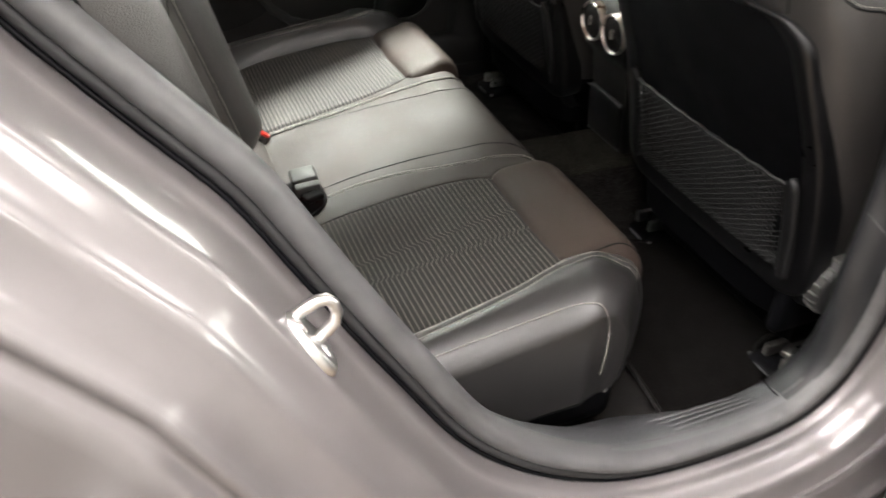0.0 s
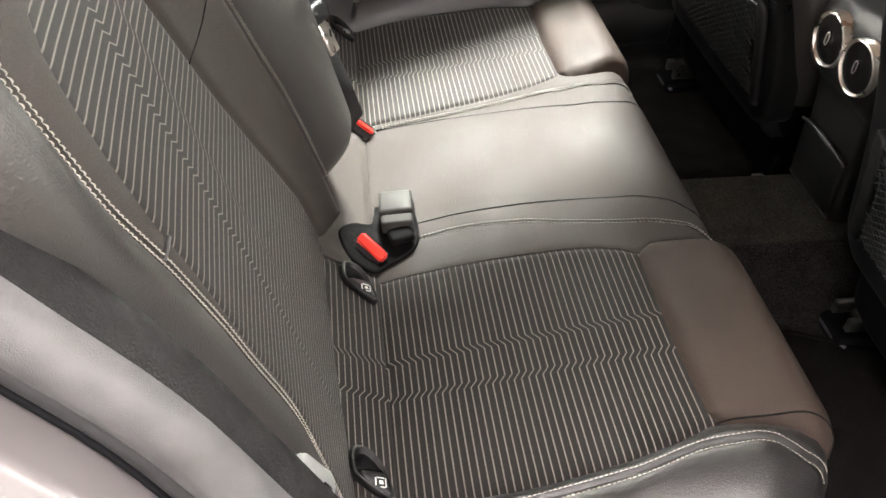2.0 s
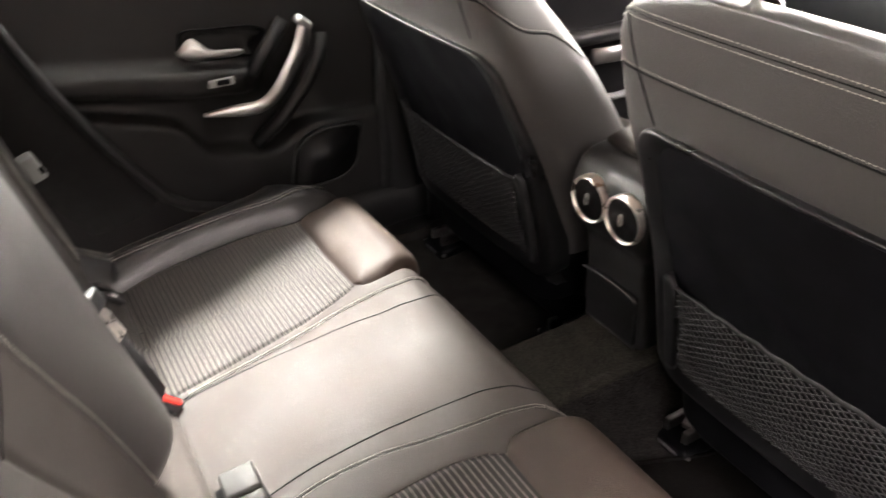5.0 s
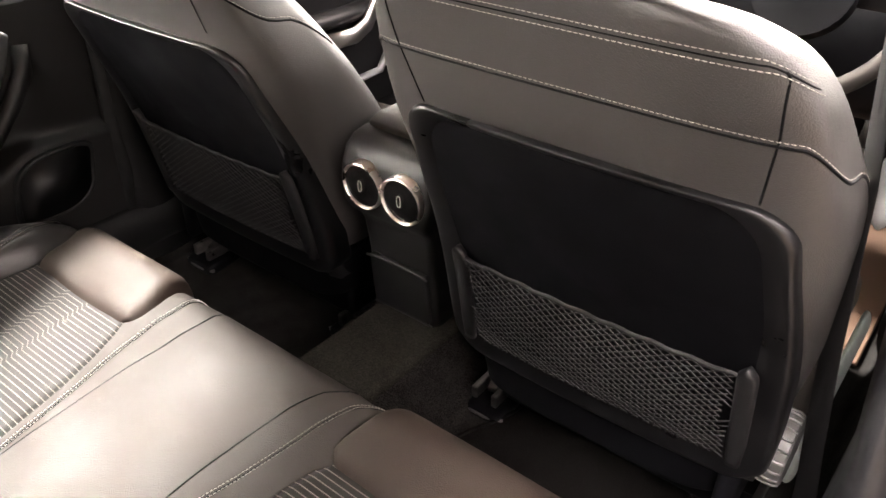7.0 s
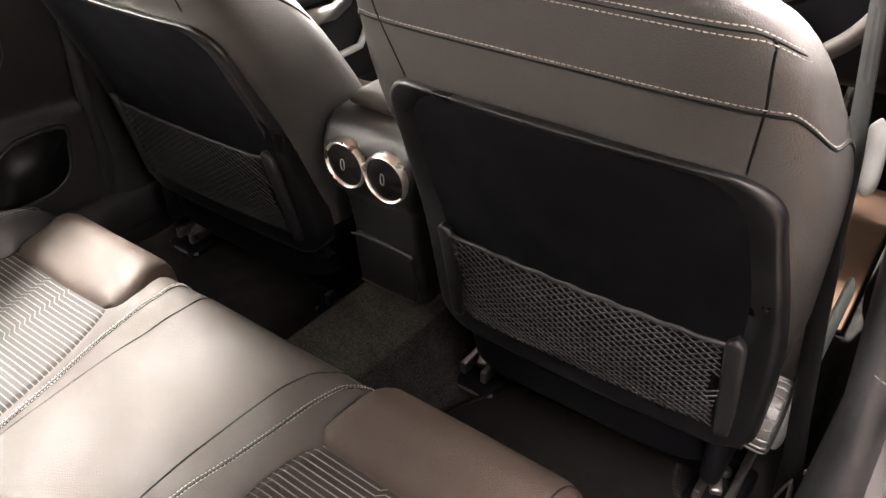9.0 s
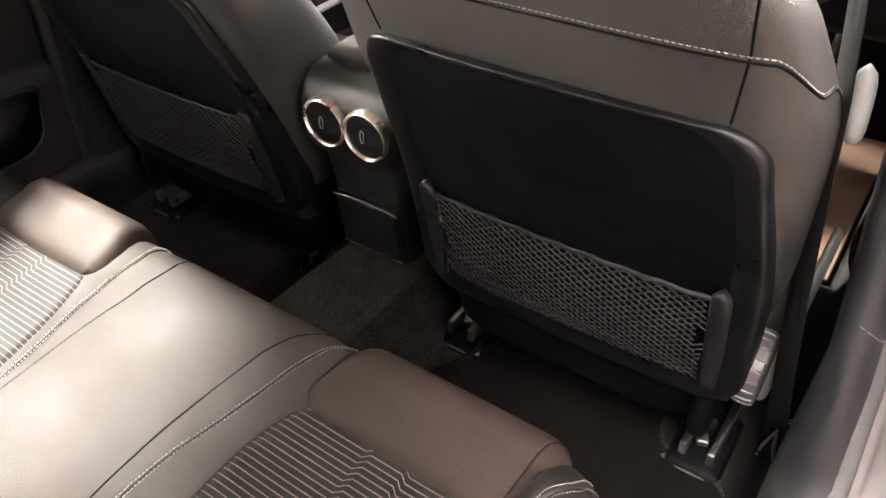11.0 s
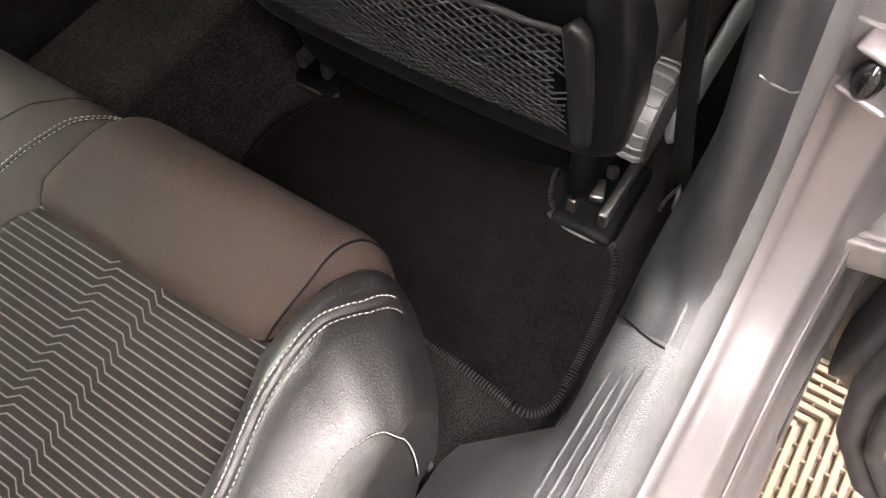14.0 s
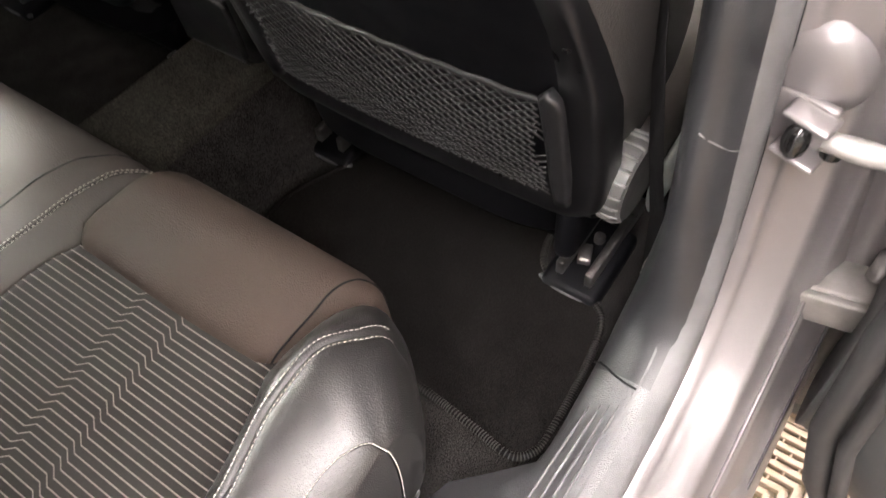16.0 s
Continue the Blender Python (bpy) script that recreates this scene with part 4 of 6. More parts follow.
def front_seat(c, out, driver):
    st = thing("front_seat", "black leather front seat, plastic back panel with net pocket", "car seat", "front seats", at=(0.5, c, 0.30))
    zs = [0.42 + 0.72 * warp(i / 44) for i in range(45)]
    rings = [[seat_skin(c, z, -2 + 4 * j / 64) for j in range(64)] for z in zs]
    v, f = loft([r for r, z in zip(rings, zs) if z > 0.50])
    solid("backrest", v, f, LEATHER_GLOSS, st, "smooth black leather")
    v, f = loft([[p + Vector((-0.002, 0, 0)) for p in r] for r, z in zip(rings, zs) if z < 0.545])
    solid("lower_cover", v, f, PANEL, st, "matte black plastic lower cover")
    # seams over the back
    def seam_row(z0, reach, fall):
        row = []
        for q in np.linspace(-reach, reach, 140):
            z = z0 + 0.003 * math.cos(1.6 * q) - fall * 1.6 * max(0, abs(q) - 0.62) ** 1.5
            p = seat_skin(c, z, q)
            row.append((p, seat_skin(c, z, q, 0.01) - p))
        return row
    groove_line("seam", seam_row(1.031, 1.25, 0.13), st, 0.0018)
    groove_line("seam", seam_row(1.102, 0.97, 0.06), st, 0.0010)
    for z0, reach, fall in ((1.036, 1.25, 0.13), (1.097, 0.97, 0.06), (1.107, 0.97, 0.06)):
        stitches("stitching", seam_row(z0, reach, fall), st, step=0.0058, length=0.0042, r=0.00045)
    for sd in (-1, 1):
        row = []
        for z in np.linspace(0.965, 1.100, 40):
            wide = seat_half(z) * (0.935 if c < 0 and sd < 0 else 1)
            off_ = min(0.188 + 0.12 * min(z - 0.965, 0.075), 0.965 * wide)
            q = sd * math.asin((off_ / wide) ** 2.3) * 2 / math.pi
            p = seat_skin(c, z, q)
            row.append((p, seat_skin(c, z, q, 0.01) - p))
        groove_line("seam", row, st, 0.0014)
    # hard back panel: thin ridge on top, broad soft sides, flat chin below
    top_z = 0.962 if driver else 0.944

    def rounded_square(rho):
        """Evenly strewn points round a square of half-width 1 with rounded corners."""
        out = []
        for qx, qz, a0 in ((1, 1, 0), (-1, 1, 90), (-1, -1, 180), (1, -1, 270)):
            for i in range(9):
                a = radians(a0 + 90 * i / 8)
                out.append((qx * (1 - rho) + rho * math.cos(a), qz * (1 - rho) + rho * math.sin(a)))
            nx, nz = {(1, 1): (-1, 1), (-1, 1): (-1, -1), (-1, -1): (1, -1), (1, -1): (1, 1)}[(qx, qz)]
            a = radians(a0 + 90)
            x0, y0 = out[-1]
            x1, y1 = nx * (1 - rho) + rho * math.cos(a), nz * (1 - rho) + rho * math.sin(a)
            out += [(x0 + (x1 - x0) * i / 16, y0 + (y1 - y0) * i / 16) for i in range(1, 16)]
        return out
    inner_sq, outer_sq = rounded_square(0.24), rounded_square(0.20)
    N = len(inner_sq)

    def frame_pt(k, j):
        """k = 0: edge of the sunk field, k = 1: outer edge of the panel."""
        u = inner_sq[j][0] * (1 - k) + outer_sq[j][0] * k
        w = inner_sq[j][1] * (1 - k) + outer_sq[j][1] * k
        z1, z0 = top_z - 0.011 * (1 - k), 0.545 - 0.057 * k
        z = 0.74 + ((z1 - 0.74) * w if w > 0 else (0.74 - z0) * w)
        return u * (field_half(z) * (1 - k) + panel_half(z) * k), z
    rings = []
    for r in (0.0, 0.3, 0.6, 0.85, 0.97):
        ring = []
        for j in range(N):
            dy, z = frame_pt(0, j)
            dy, z = dy * r, 0.74 + (z - 0.74) * r
            ring.append(Vector((seat_back(z) - 0.0063 + bow(z) * dy * dy, c + dy, z)))
        rings.append(ring)
    for k, h in ((0.0, 0.0068), (0.10, 0.0080), (0.25, 0.0096), (0.42, 0.0112), (0.60, 0.0122), (0.76, 0.0126), (0.88, 0.0118), (0.96, 0.0086), (1.0, 0.004), (1.005, -0.005), (0.985, -0.035)):
        ring = []
        for j in range(N):
            dy, z = frame_pt(k, j)
            ring.append(Vector((seat_back(z) - h + bow(z) * dy * dy, c + dy, z)))
        rings.append(ring)
    v, f = loft(rings[:6], caps=False)
    panel = solid("back_panel", v, f, PANEL, st, "matte dark plastic back panel with a raised rim")
    v, f = loft(rings[5:], caps=False)
    solid("panel_rim", v, f, RIM_BLACK, panel, "satin black rim")
    # net pocket
    def net_pt(y, z):
        k = (z - 0.535) / 0.165
        return Vector((seat_back(z) - 0.016 - 0.010 * math.sin(math.pi * min(1, max(0, k))) * math.cos(math.pi * (y - c) / 0.5) + bow(z) * (y - c) ** 2, y, z))
    verts, faces = [], []
    z0, z1, wd = 0.535, 0.700, 0.196
    pitch, slope = 0.0165, 1.55
    for sgn in (-1, 1):
        for i in range(-16, 40):
            ys = c - wd + i * pitch
            path = []
            for k in range(15):
                z = z0 + (z1 - z0) * k / 14
                y = ys + sgn * (z - z0) * slope + (0 if sgn > 0 else 0.26) - (0.26 if sgn > 0 else 0) * 0.5
                y += 0.0012 * math.sin(k * 2.1 + i)
                if abs(y - c) <= wd:
                    path.append(net_pt(y, z) - Vector((0.001 * (k % 2), 0, 0)))
            if len(path) < 2:
                continue
            vv, ff = loft(tube_rings(path, 0.00105, n=5, up=(1, 0, 0)))
            o = len(verts)
            verts += vv
            faces += [tuple(a + o for a in q) for q in ff]
    net = solid("net", verts, faces, CORD, panel, "black elastic mesh pocket")
    tube("net_edge", [net_pt(c - wd + 2 * wd * k / 40, z1 + 0.0015 * math.sin(k * 1.3)) for k in range(41)], 0.0032, CORD, panel, "gathered elastic edge", n=7, up=(1, 0, 0))
    for dy in (-0.203, 0.203):
        rings = []
        for k in range(18):
            t = k / 17
            z = 0.530 + 0.190 * t
            w = 0.0125 * math.sqrt(max(0.03, 1 - max(0, (t - 0.90) / 0.10) ** 2)) * (0.75 + 0.25 * min(1, t * 4))
            mid = dy + math.copysign(0.004, dy) * (1 - t)
            ring = []
            for j in range(16):
                a = 2 * math.pi * j / 16
                yy = mid + w * math.copysign(abs(math.cos(a)) ** 0.6, math.cos(a))
                ring.append(Vector((seat_back(z) - 0.016 + bow(z) * yy * yy - 0.0075 * math.sin(a), c + yy, z)))
            rings.append(ring)
        v, f = loft(rings)
        solid("net_clip", v, f, PLASTIC, panel, "black clip strip")
    # headrest and its posts
    for dy in (-0.082, 0.066):
        lathe("post_collar", [(0.0001, 0.010), (0.016, 0.010), (0.021, 0.006), (0.023, 0)], (0.180, c + dy, 1.128), pose(0, 0, 0, 0, -14, 0), GLOSS, st, "glossy black collar", 24)
        tube("headrest_post", [(0.182, c + dy, 1.12), (0.157, c + dy, 1.22)], 0.0062, CHROME, st, "chrome post", n=14)
    rings = []
    for k in range(13):
        t = k / 12
        z = 1.185 + 0.20 * t
        e = math.sqrt(max(0.0, 1 - (2 * t - 1) ** 4))
        w, d = 0.145 * (0.55 + 0.45 * e), 0.055 * (0.35 + 0.65 * e)
        rings.append([Vector((0.150 - 0.25 * (z - 1.2) + d * math.copysign(abs(math.cos(a)) ** 0.6, math.cos(a)), c + w * math.copysign(abs(math.sin(a)) ** 0.6, math.sin(a)), z)) for a in (2 * math.pi * j / 40 for j in range(40))])
    v, f = loft(rings)
    solid("headrest", v, f, LEATHER_SHADED, st, "black leather headrest")
    # cushion and frame
    rings = []
    for k in range(17):
        t = k / 16
        x = 0.46 + 0.50 * t
        top = 0.52 + 0.07 * t - 0.10 * max(0, t - 0.85) / 0.15
        w = 0.255 - 0.02 * t
        ring = []
        for j in range(32):
            a = 2 * math.pi * j / 32
            ring.append(Vector((x, c + w * math.copysign(abs(math.cos(a)) ** 0.5, math.cos(a)), (top + 0.40) / 2 + (top - 0.40) / 2 * math.copysign(abs(math.sin(a)) ** 0.5, math.sin(a)))))
        rings.append(ring)
    v, f = loft(rings)
    solid("cushion", v, f, LEATHER, st, "black leather seat cushion")
    rounded_box("underframe", (0.42, 0.40, 0.07), (0.64, c, 0.37), PANEL, st, "", 0.015)
    # side shield and backrest wheel on the outer side
    y = c + out * 0.258
    rings = []
    for k in range(15):
        t = k / 14
        x = 0.50 + 0.42 * t
        top = 0.455 + 0.03 * math.sin(math.pi * min(1, t * 1.3))
        bot = 0.385
        rings.append([Vector((x, y + out * (0.012 * math.sin(a) if math.sin(a) > 0 else 0.008 * math.sin(a)), (top + bot) / 2 + (top - bot) / 2 * math.cos(a))) for a in (2 * math.pi * j / 20 for j in range(20))])
    v, f = loft(rings)
    solid("side_shield", v, f, SHIELD if driver else PLASTIC, st, "pale grey plastic side shield" if driver else "")
    hub = Vector((0.416, c + out * 0.250, 0.525))
    turn = pose(0, 0, 0, -90 * out, 0, 0)
    wheel = lathe("recline_wheel", [(0.038, 0.012), (0.046, 0.013), (0.050, 0.010), (0.0515, 0.003), (0.0515, -0.012), (0.049, -0.018), (0.036, -0.020)], hub, turn, WHEEL_GREY, st, "ribbed grey plastic recline wheel", 60)
    lathe("wheel_face", [(0.0001, 0.004), (0.030, 0.005), (0.040, 0.008), (0.041, 0.0), (0.041, -0.03), (0.0001, -0.03)], hub, turn, PLASTIC, wheel, "black dished face", 40)
    lathe("wheel_collar", [(0.052, -0.016), (0.058, -0.018), (0.060, -0.028), (0.058, -0.05), (0.0001, -0.05)], hub, turn, PLASTIC, st, "black collar round the wheel", 40)
    for k in range(20):
        a = 2 * math.pi * k / 20
        d = Vector((math.cos(a), 0, math.sin(a)))
        tube("rib", [hub + d * 0.049 + Vector((0, out * 0.011, 0)), hub + d * 0.0522 + Vector((0, out * 0.004, 0)), hub + d * 0.0522 + Vector((0, -out * 0.012, 0)), hub + d * 0.050 + Vector((0, -out * 0.017, 0))], 0.0019, RIB_GREY, wheel, n=6)
    rounded_box("wheel_bracket", (0.12, 0.03, 0.17), (0.415, c + out * 0.205, 0.49), PANEL, st, "black plastic hinge cover", 0.014)
    for sd in (-1, 1):
        lathe("hinge_cover", [(0.0001, 0.02), (0.035, 0.02), (0.05, 0.012), (0.055, 0), (0.055, -0.03), (0.0001, -0.03)], (0.425, c + sd * 0.205, 0.50), pose(0, 0, 0, -90 * sd, 0, 0), PLASTIC, st, "", 32)
    return st


front_seat(-0.388, -1, True)
front_seat(0.372, 1, False)

# ---- centre console ----
console = thing("centre_console", "black centre console with two round chrome-ringed rear vents", "console", at=(0.5, -0.005, 0.455))
YC = -0.006
rings = []
for z, x, w in ((0.455, 0.392, 0.066), (0.50, 0.386, 0.067), (0.60, 0.374, 0.069), (0.640, 0.368, 0.071), (0.655, 0.362, 0.074), (0.668, 0.348, 0.079), (0.685, 0.340, 0.083), (0.72, 0.337, 0.086), (0.75, 0.341, 0.086),
                (0.775, 0.349, 0.084), (0.79, 0.362, 0.080), (0.797, 0.38, 0.075), (0.799, 0.42, 0.06)):
    hw, r_, x1 = w * 1.06, 0.014, x + 0.42
    ring = []
    for cx, cy, a0 in ((x + r_, YC + hw - r_, 90), (x + r_, YC - hw + r_, 180), (x1 - r_, YC - hw + r_, 270), (x1 - r_, YC + hw - r_, 0)):
        for k in range(7):
            a = radians(a0 + 15 * k)
            ring.append(Vector((cx + r_ * math.cos(a), cy + r_ * math.sin(a), z)))
    rings.append(ring)
v, f = loft(rings)
solid("body", v, f, CONSOLE_BLACK, console, "soft black plastic body")
for yc in (0.029, -0.050):
    tilt = pose(0, 0, 0, 0, -90 - 3, 0)
    ctr = (0.3345, yc, 0.7255)
    vent = lathe("vent_ring", [(0.0352, -0.014), (0.0352, 0.001), (0.0357, 0.0038), (0.0375, 0.0056), (0.0393, 0.0046), (0.0402, 0.001), (0.0402, -0.014)], ctr, tilt, CHROME, console, "bright chrome vent ring", 64)
    lathe("vent_bowl", [(0.0354, 0.001), (0.034, -0.012), (0.028, -0.022), (0.014, -0.027), (0.0001, -0.028)], ctr, tilt, VENT_BLACK, vent, "glossy black bowl", 48)
    for k in range(-2, 3):
        rounded_box("vane", (0.016, 0.0022, 2 * math.sqrt(0.033**2 - (0.0115 * k)**2)), (0.343, yc + 0.0115 * k, 0.7255), VENT_BLACK, vent, "", 0.0008, (0, 0, 24), 1)
    for k in (-1, 0, 1):
        rounded_box("cross_vane", (0.010, 0.062 if k == 0 else 0.054, 0.002), (0.352, yc, 0.7255 + 0.015 * k), VENT_BLACK, vent, "", 0.0008, (0, 0, 0), 1)
    rounded_box("vent_tab", (0.010, 0.0085, 0.024), (0.336, yc + 0.003, 0.7255), VENT_BLACK, vent, "black slider tab", 0.004, (0, 0, 12))
    ring_ = [Vector((0.3305, yc + 0.003 + 0.0036 * math.cos(a), 0.7255 + 0.0095 * math.copysign(abs(math.sin(a)) ** 0.7, math.sin(a)))) for a in (2 * math.pi * j / 20 for j in range(21))]
    tube("tab_trim", ring_, 0.0006, CHROME, vent, "fine bright line round the tab", n=6, up=(1, 0, 0))
rounded_box("storage_flap", (0.012, 0.122, 0.105), (0.3785, YC, 0.522), PLASTIC, console, "black storage flap", 0.004, (0, -6, 0))
tube("flap_edge", [(0.366 + 0.3 * (y - YC) ** 2, y, 0.578 - 0.9 * (y - YC) ** 2 * 2) for y in np.linspace(YC - 0.066, YC + 0.066, 14)], 0.0022, WHEEL_GREY, console, "thin worn bright edge", n=8)
tube("lower_edge", [(0.381 + 0.3 * (y - YC) ** 2, y, 0.468 - 0.6 * (y - YC) ** 2) for y in np.linspace(YC - 0.064, YC + 0.064, 12)], 0.0018, WHEEL_GREY, console, "", n=8)
rings = []
for k in range(13):
    t = k / 12
    x = 0.388 + 0.35 * t
    rings.append([Vector((x, YC + (0.074 if 0 < k < 12 else 0.066) * math.copysign(abs(math.cos(a)) ** 0.4, math.cos(a)), 0.806 + (0.012 if 0 < k < 12 else 0.007) * math.copysign(abs(math.sin(a)) ** 0.6, math.sin(a)))) for a in (2 * math.pi * j / 28 for j in range(28))])
v, f = loft(rings)
solid("armrest_lid", v, f, LEATHER, console, "black leather armrest lid")

# ---- belts and buckles ----
def axes(at, x_axis, y_axis):
    """A frame from two axes that need not be quite square."""
    x = Vector(x_axis).normalized()
    y = Vector(y_axis)
    y = (y - x * x.dot(y)).normalized()
    z = x.cross(y)
    return Matrix(((x.x, y.x, z.x, at[0]), (x.y, y.y, z.y, at[1]), (x.z, y.z, z.z, at[2]), (0, 0, 0, 1)))


def buckle(face, out, along, name_label, red_height=0.016):
    """A belt buckle: face is the middle of its red button, out the way that it faces, along its long side."""
    b = thing("belt_buckle", name_label, "seat belt buckle", "belt buckles", at=face)
    m = axes(face, out, along)

    def block(name, size, mid, mat, label, bevel, pinch=1.0):
        bm = bmesh.new()
        bmesh.ops.create_cube(bm, size=1)
        for w in bm.verts:
            k = 1 if w.co.x > 0 else pinch
            w.co = Vector((w.co.x * size[0] + mid[0], w.co.y * size[1] * k + mid[1], w.co.z * size[2] * k + mid[2]))
        bmesh.ops.bevel(bm, geom=bm.edges[:], offset=bevel, segments=3, affect='EDGES')
        bm.transform(m)
        return part(name, bm, mat, b, label)
    block("housing", (0.046, 0.056, 0.034), (-0.025, 0, -0.007), PLASTIC, "black plastic housing", 0.006, 0.8)
    block("button", (0.010, 0.048, red_height), (-0.003, 0, 0.0), RED, "red release button", 0.0028)
    block("slot", (0.006, 0.034, 0.004), (-0.0035, 0, -0.0165), PANEL, "dark slot for the tongue", 0.001)
    block("stalk", (0.050, 0.030, 0.014), (-0.065, 0, -0.008), PANEL, "", 0.003)
    return b


def cushion_at(x, y, h):
    """The bench's surface above a place in plan."""
    a, c = S_BACK, 0.2
    for _ in range(40):
        m = (a + c) / 2
        if _cx(m) < x:
            a = m
        else:
            c = m
    return cushion(a, y, h)


def smooth_outline(pts, k=6):
    m, out = len(pts), []
    for i in range(m):
        a, b, c, d = [Vector((*pts[(i + j) % m], 0)) for j in (-1, 0, 1, 2)]
        for q in range(k):
            t = q / k
            out.append(0.5 * ((2 * b) + (c - a) * t + (2 * a - 5 * b + 4 * c - d) * t * t + (3 * b - a - 3 * c + d) * t**3))
    return out


def lined_patch(name, pts, centre, levels, mat, parent, label=""):
    """A raised patch on the bench: rings of one outline, each scaled about the centre and lifted."""
    line = smooth_outline(pts)
    rings = [[cushion_at(centre[0] + (p.x - centre[0]) * r, centre[1] + (p.y - centre[1]) * r, h) for p in line] for r, h in levels]
    v, f = loft(rings)
    return solid(name, v, f, mat, parent, label)


MATTE_BLACK = material("matte_black", (0.0045, 0.0045, 0.0048), 0.85, spec=0.08, grain=0.4, grain_size=900, stain=0.3, stain_size=40)
# a raised near-black patch gives the well its shade; the bench is not hollowed
well = thing("buckle_well", "black patch drawn as the shaded recess round the belt buckles", "recess", at=(-0.315, -0.11, 0.51))
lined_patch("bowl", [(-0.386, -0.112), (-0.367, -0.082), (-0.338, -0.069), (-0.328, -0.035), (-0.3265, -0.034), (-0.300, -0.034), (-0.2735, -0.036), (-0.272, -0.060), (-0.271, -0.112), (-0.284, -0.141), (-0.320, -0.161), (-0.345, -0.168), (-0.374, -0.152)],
            (-0.315, -0.100), ((1.0, 0.002), (0.99, 0.0065), (0.95, 0.0072), (0.90, 0.0060), (0.6, 0.0055), (0.02, 0.0055)), MATTE_BLACK, well)
FACE_OUT, FACE_ALONG = (-0.156, -0.589, 0.792), (0.67, -0.65, -0.35)
buckle((-0.339, -0.136, 0.525), FACE_OUT, FACE_ALONG, "black belt buckle with a red release button lying in the bench")
buckle((-0.339, 0.159, 0.524), (0.10, -0.62, 0.78), (0.78, -0.45, -0.42), "black belt buckle with a red release button beside the middle seat", 0.009)
BUCKLE_GREY = material("buckle_grey", (0.036, 0.036, 0.034), 0.6, spec=0.2, grain=0.2, grain_size=1200, stain=0.15, stain_size=40)
pad = thing("centre_buckle", "grey plastic centre belt buckle standing out of the bench", "seat belt buckle", "belt buckles", at=(-0.31, -0.075, 0.51))
rounded_box("housing", (0.048, 0.046, 0.024), (-0.300, -0.062, 0.533), BUCKLE_GREY, pad, "satin grey plastic", 0.005, (0, -6, -3))
rounded_box("collar", (0.045, 0.020, 0.021), (-0.301, -0.0965, 0.531), BUCKLE_GREY, pad, "", 0.004, (0, -6, -3))
rounded_box("strap_guide", (0.034, 0.030, 0.012), (-0.298, -0.118, 0.5275), MATTE_BLACK, pad, "black plastic tongue of the centre belt", 0.005, (-8, -6, 12))

for yi in (-0.182, -0.462, 0.222, 0.502):
    g = thing("isofix_guide", "black plastic child seat anchor guide with a small white pictogram", "anchor guide", "anchor guides", at=(-0.362, yi - 0.015, 0.515))
    shape = [(-0.384, yi + 0.009), (-0.368, yi + 0.014), (-0.352, yi - 0.003), (-0.346, yi - 0.018), (-0.341, yi - 0.043), (-0.356, yi - 0.037), (-0.373, yi - 0.027), (-0.384, yi - 0.016)]
    funnel = lined_patch("funnel", shape, (-0.362, yi - 0.013), ((1.0, 0.002), (1.0, 0.010), (0.94, 0.0118), (0.87, 0.0105), (0.80, 0.005), (0.02, 0.003)), PLASTIC, g, "black plastic funnel")
    # near-black patch in place of the shade inside the mouth
    mouth = [(-0.378, yi + 0.003), (-0.368, yi + 0.007), (-0.355, yi - 0.005), (-0.352, yi - 0.012), (-0.376, yi - 0.014)]
    lined_patch("mouth", mouth, (-0.366, yi - 0.003), ((1.0, 0.003), (1.0, 0.0065), (0.02, 0.0062)), MATTE_BLACK, funnel, "black patch drawn as the shaded mouth of the guide")
    plate = [(-0.375, yi - 0.015), (-0.352, yi - 0.012), (-0.347, yi - 0.022), (-0.344, yi - 0.037), (-0.356, yi - 0.033), (-0.370, yi - 0.024)]
    lined_patch("tab", plate, (-0.357, yi - 0.024), ((1.0, 0.004), (1.0, 0.0088), (0.93, 0.0100), (0.02, 0.0096)), PLASTIC, funnel, "black tab with the printed symbol")
    for dx, dy, lx, ly in ((-0.0055, 0.0, 0.0013, 0.009), (0.0055, 0.0, 0.0013, 0.010), (0.0, 0.0052, 0.009, 0.0013), (0.002, -0.0052, 0.006, 0.0013), (0.0005, 0.0, 0.0046, 0.0042)):
        rounded_box("pictogram", (lx, ly, 0.0008), cushion_at(-0.3560 + dx, yi - 0.0245 + dy, 0.0104), WHITE_PRINT, g, "white printed symbol", 0.0003, (0, 28, 0), 1)


def strap(name, path, width, parent, across, label=""):
    rings = []
    P = [Vector(p) for p in path]
    for i, p in enumerate(P):
        if isinstance(across, list):
            k = i / (len(P) - 1)
            turn_ = Vector(across[0]).lerp(Vector(across[1]), k)
        else:
            turn_ = Vector(across)
        t = (P[min(i + 1, len(P) - 1)] - P[max(i - 1, 0)]).normalized()
        a = turn_ - t * t.dot(turn_)
        a.normalize()
        n = t.cross(a).normalized()
        rings.append([p + a * (width / 2) * ca + n * 0.0007 * sa for ca, sa in ((-1, 0.3), (-0.96, 1), (0.96, 1), (1, 0.3), (1, -0.3), (0.96, -1), (-0.96, -1), (-1, -0.3))])
    v, f = loft(rings)
    return solid(name, v, f, STRAP, parent, label)


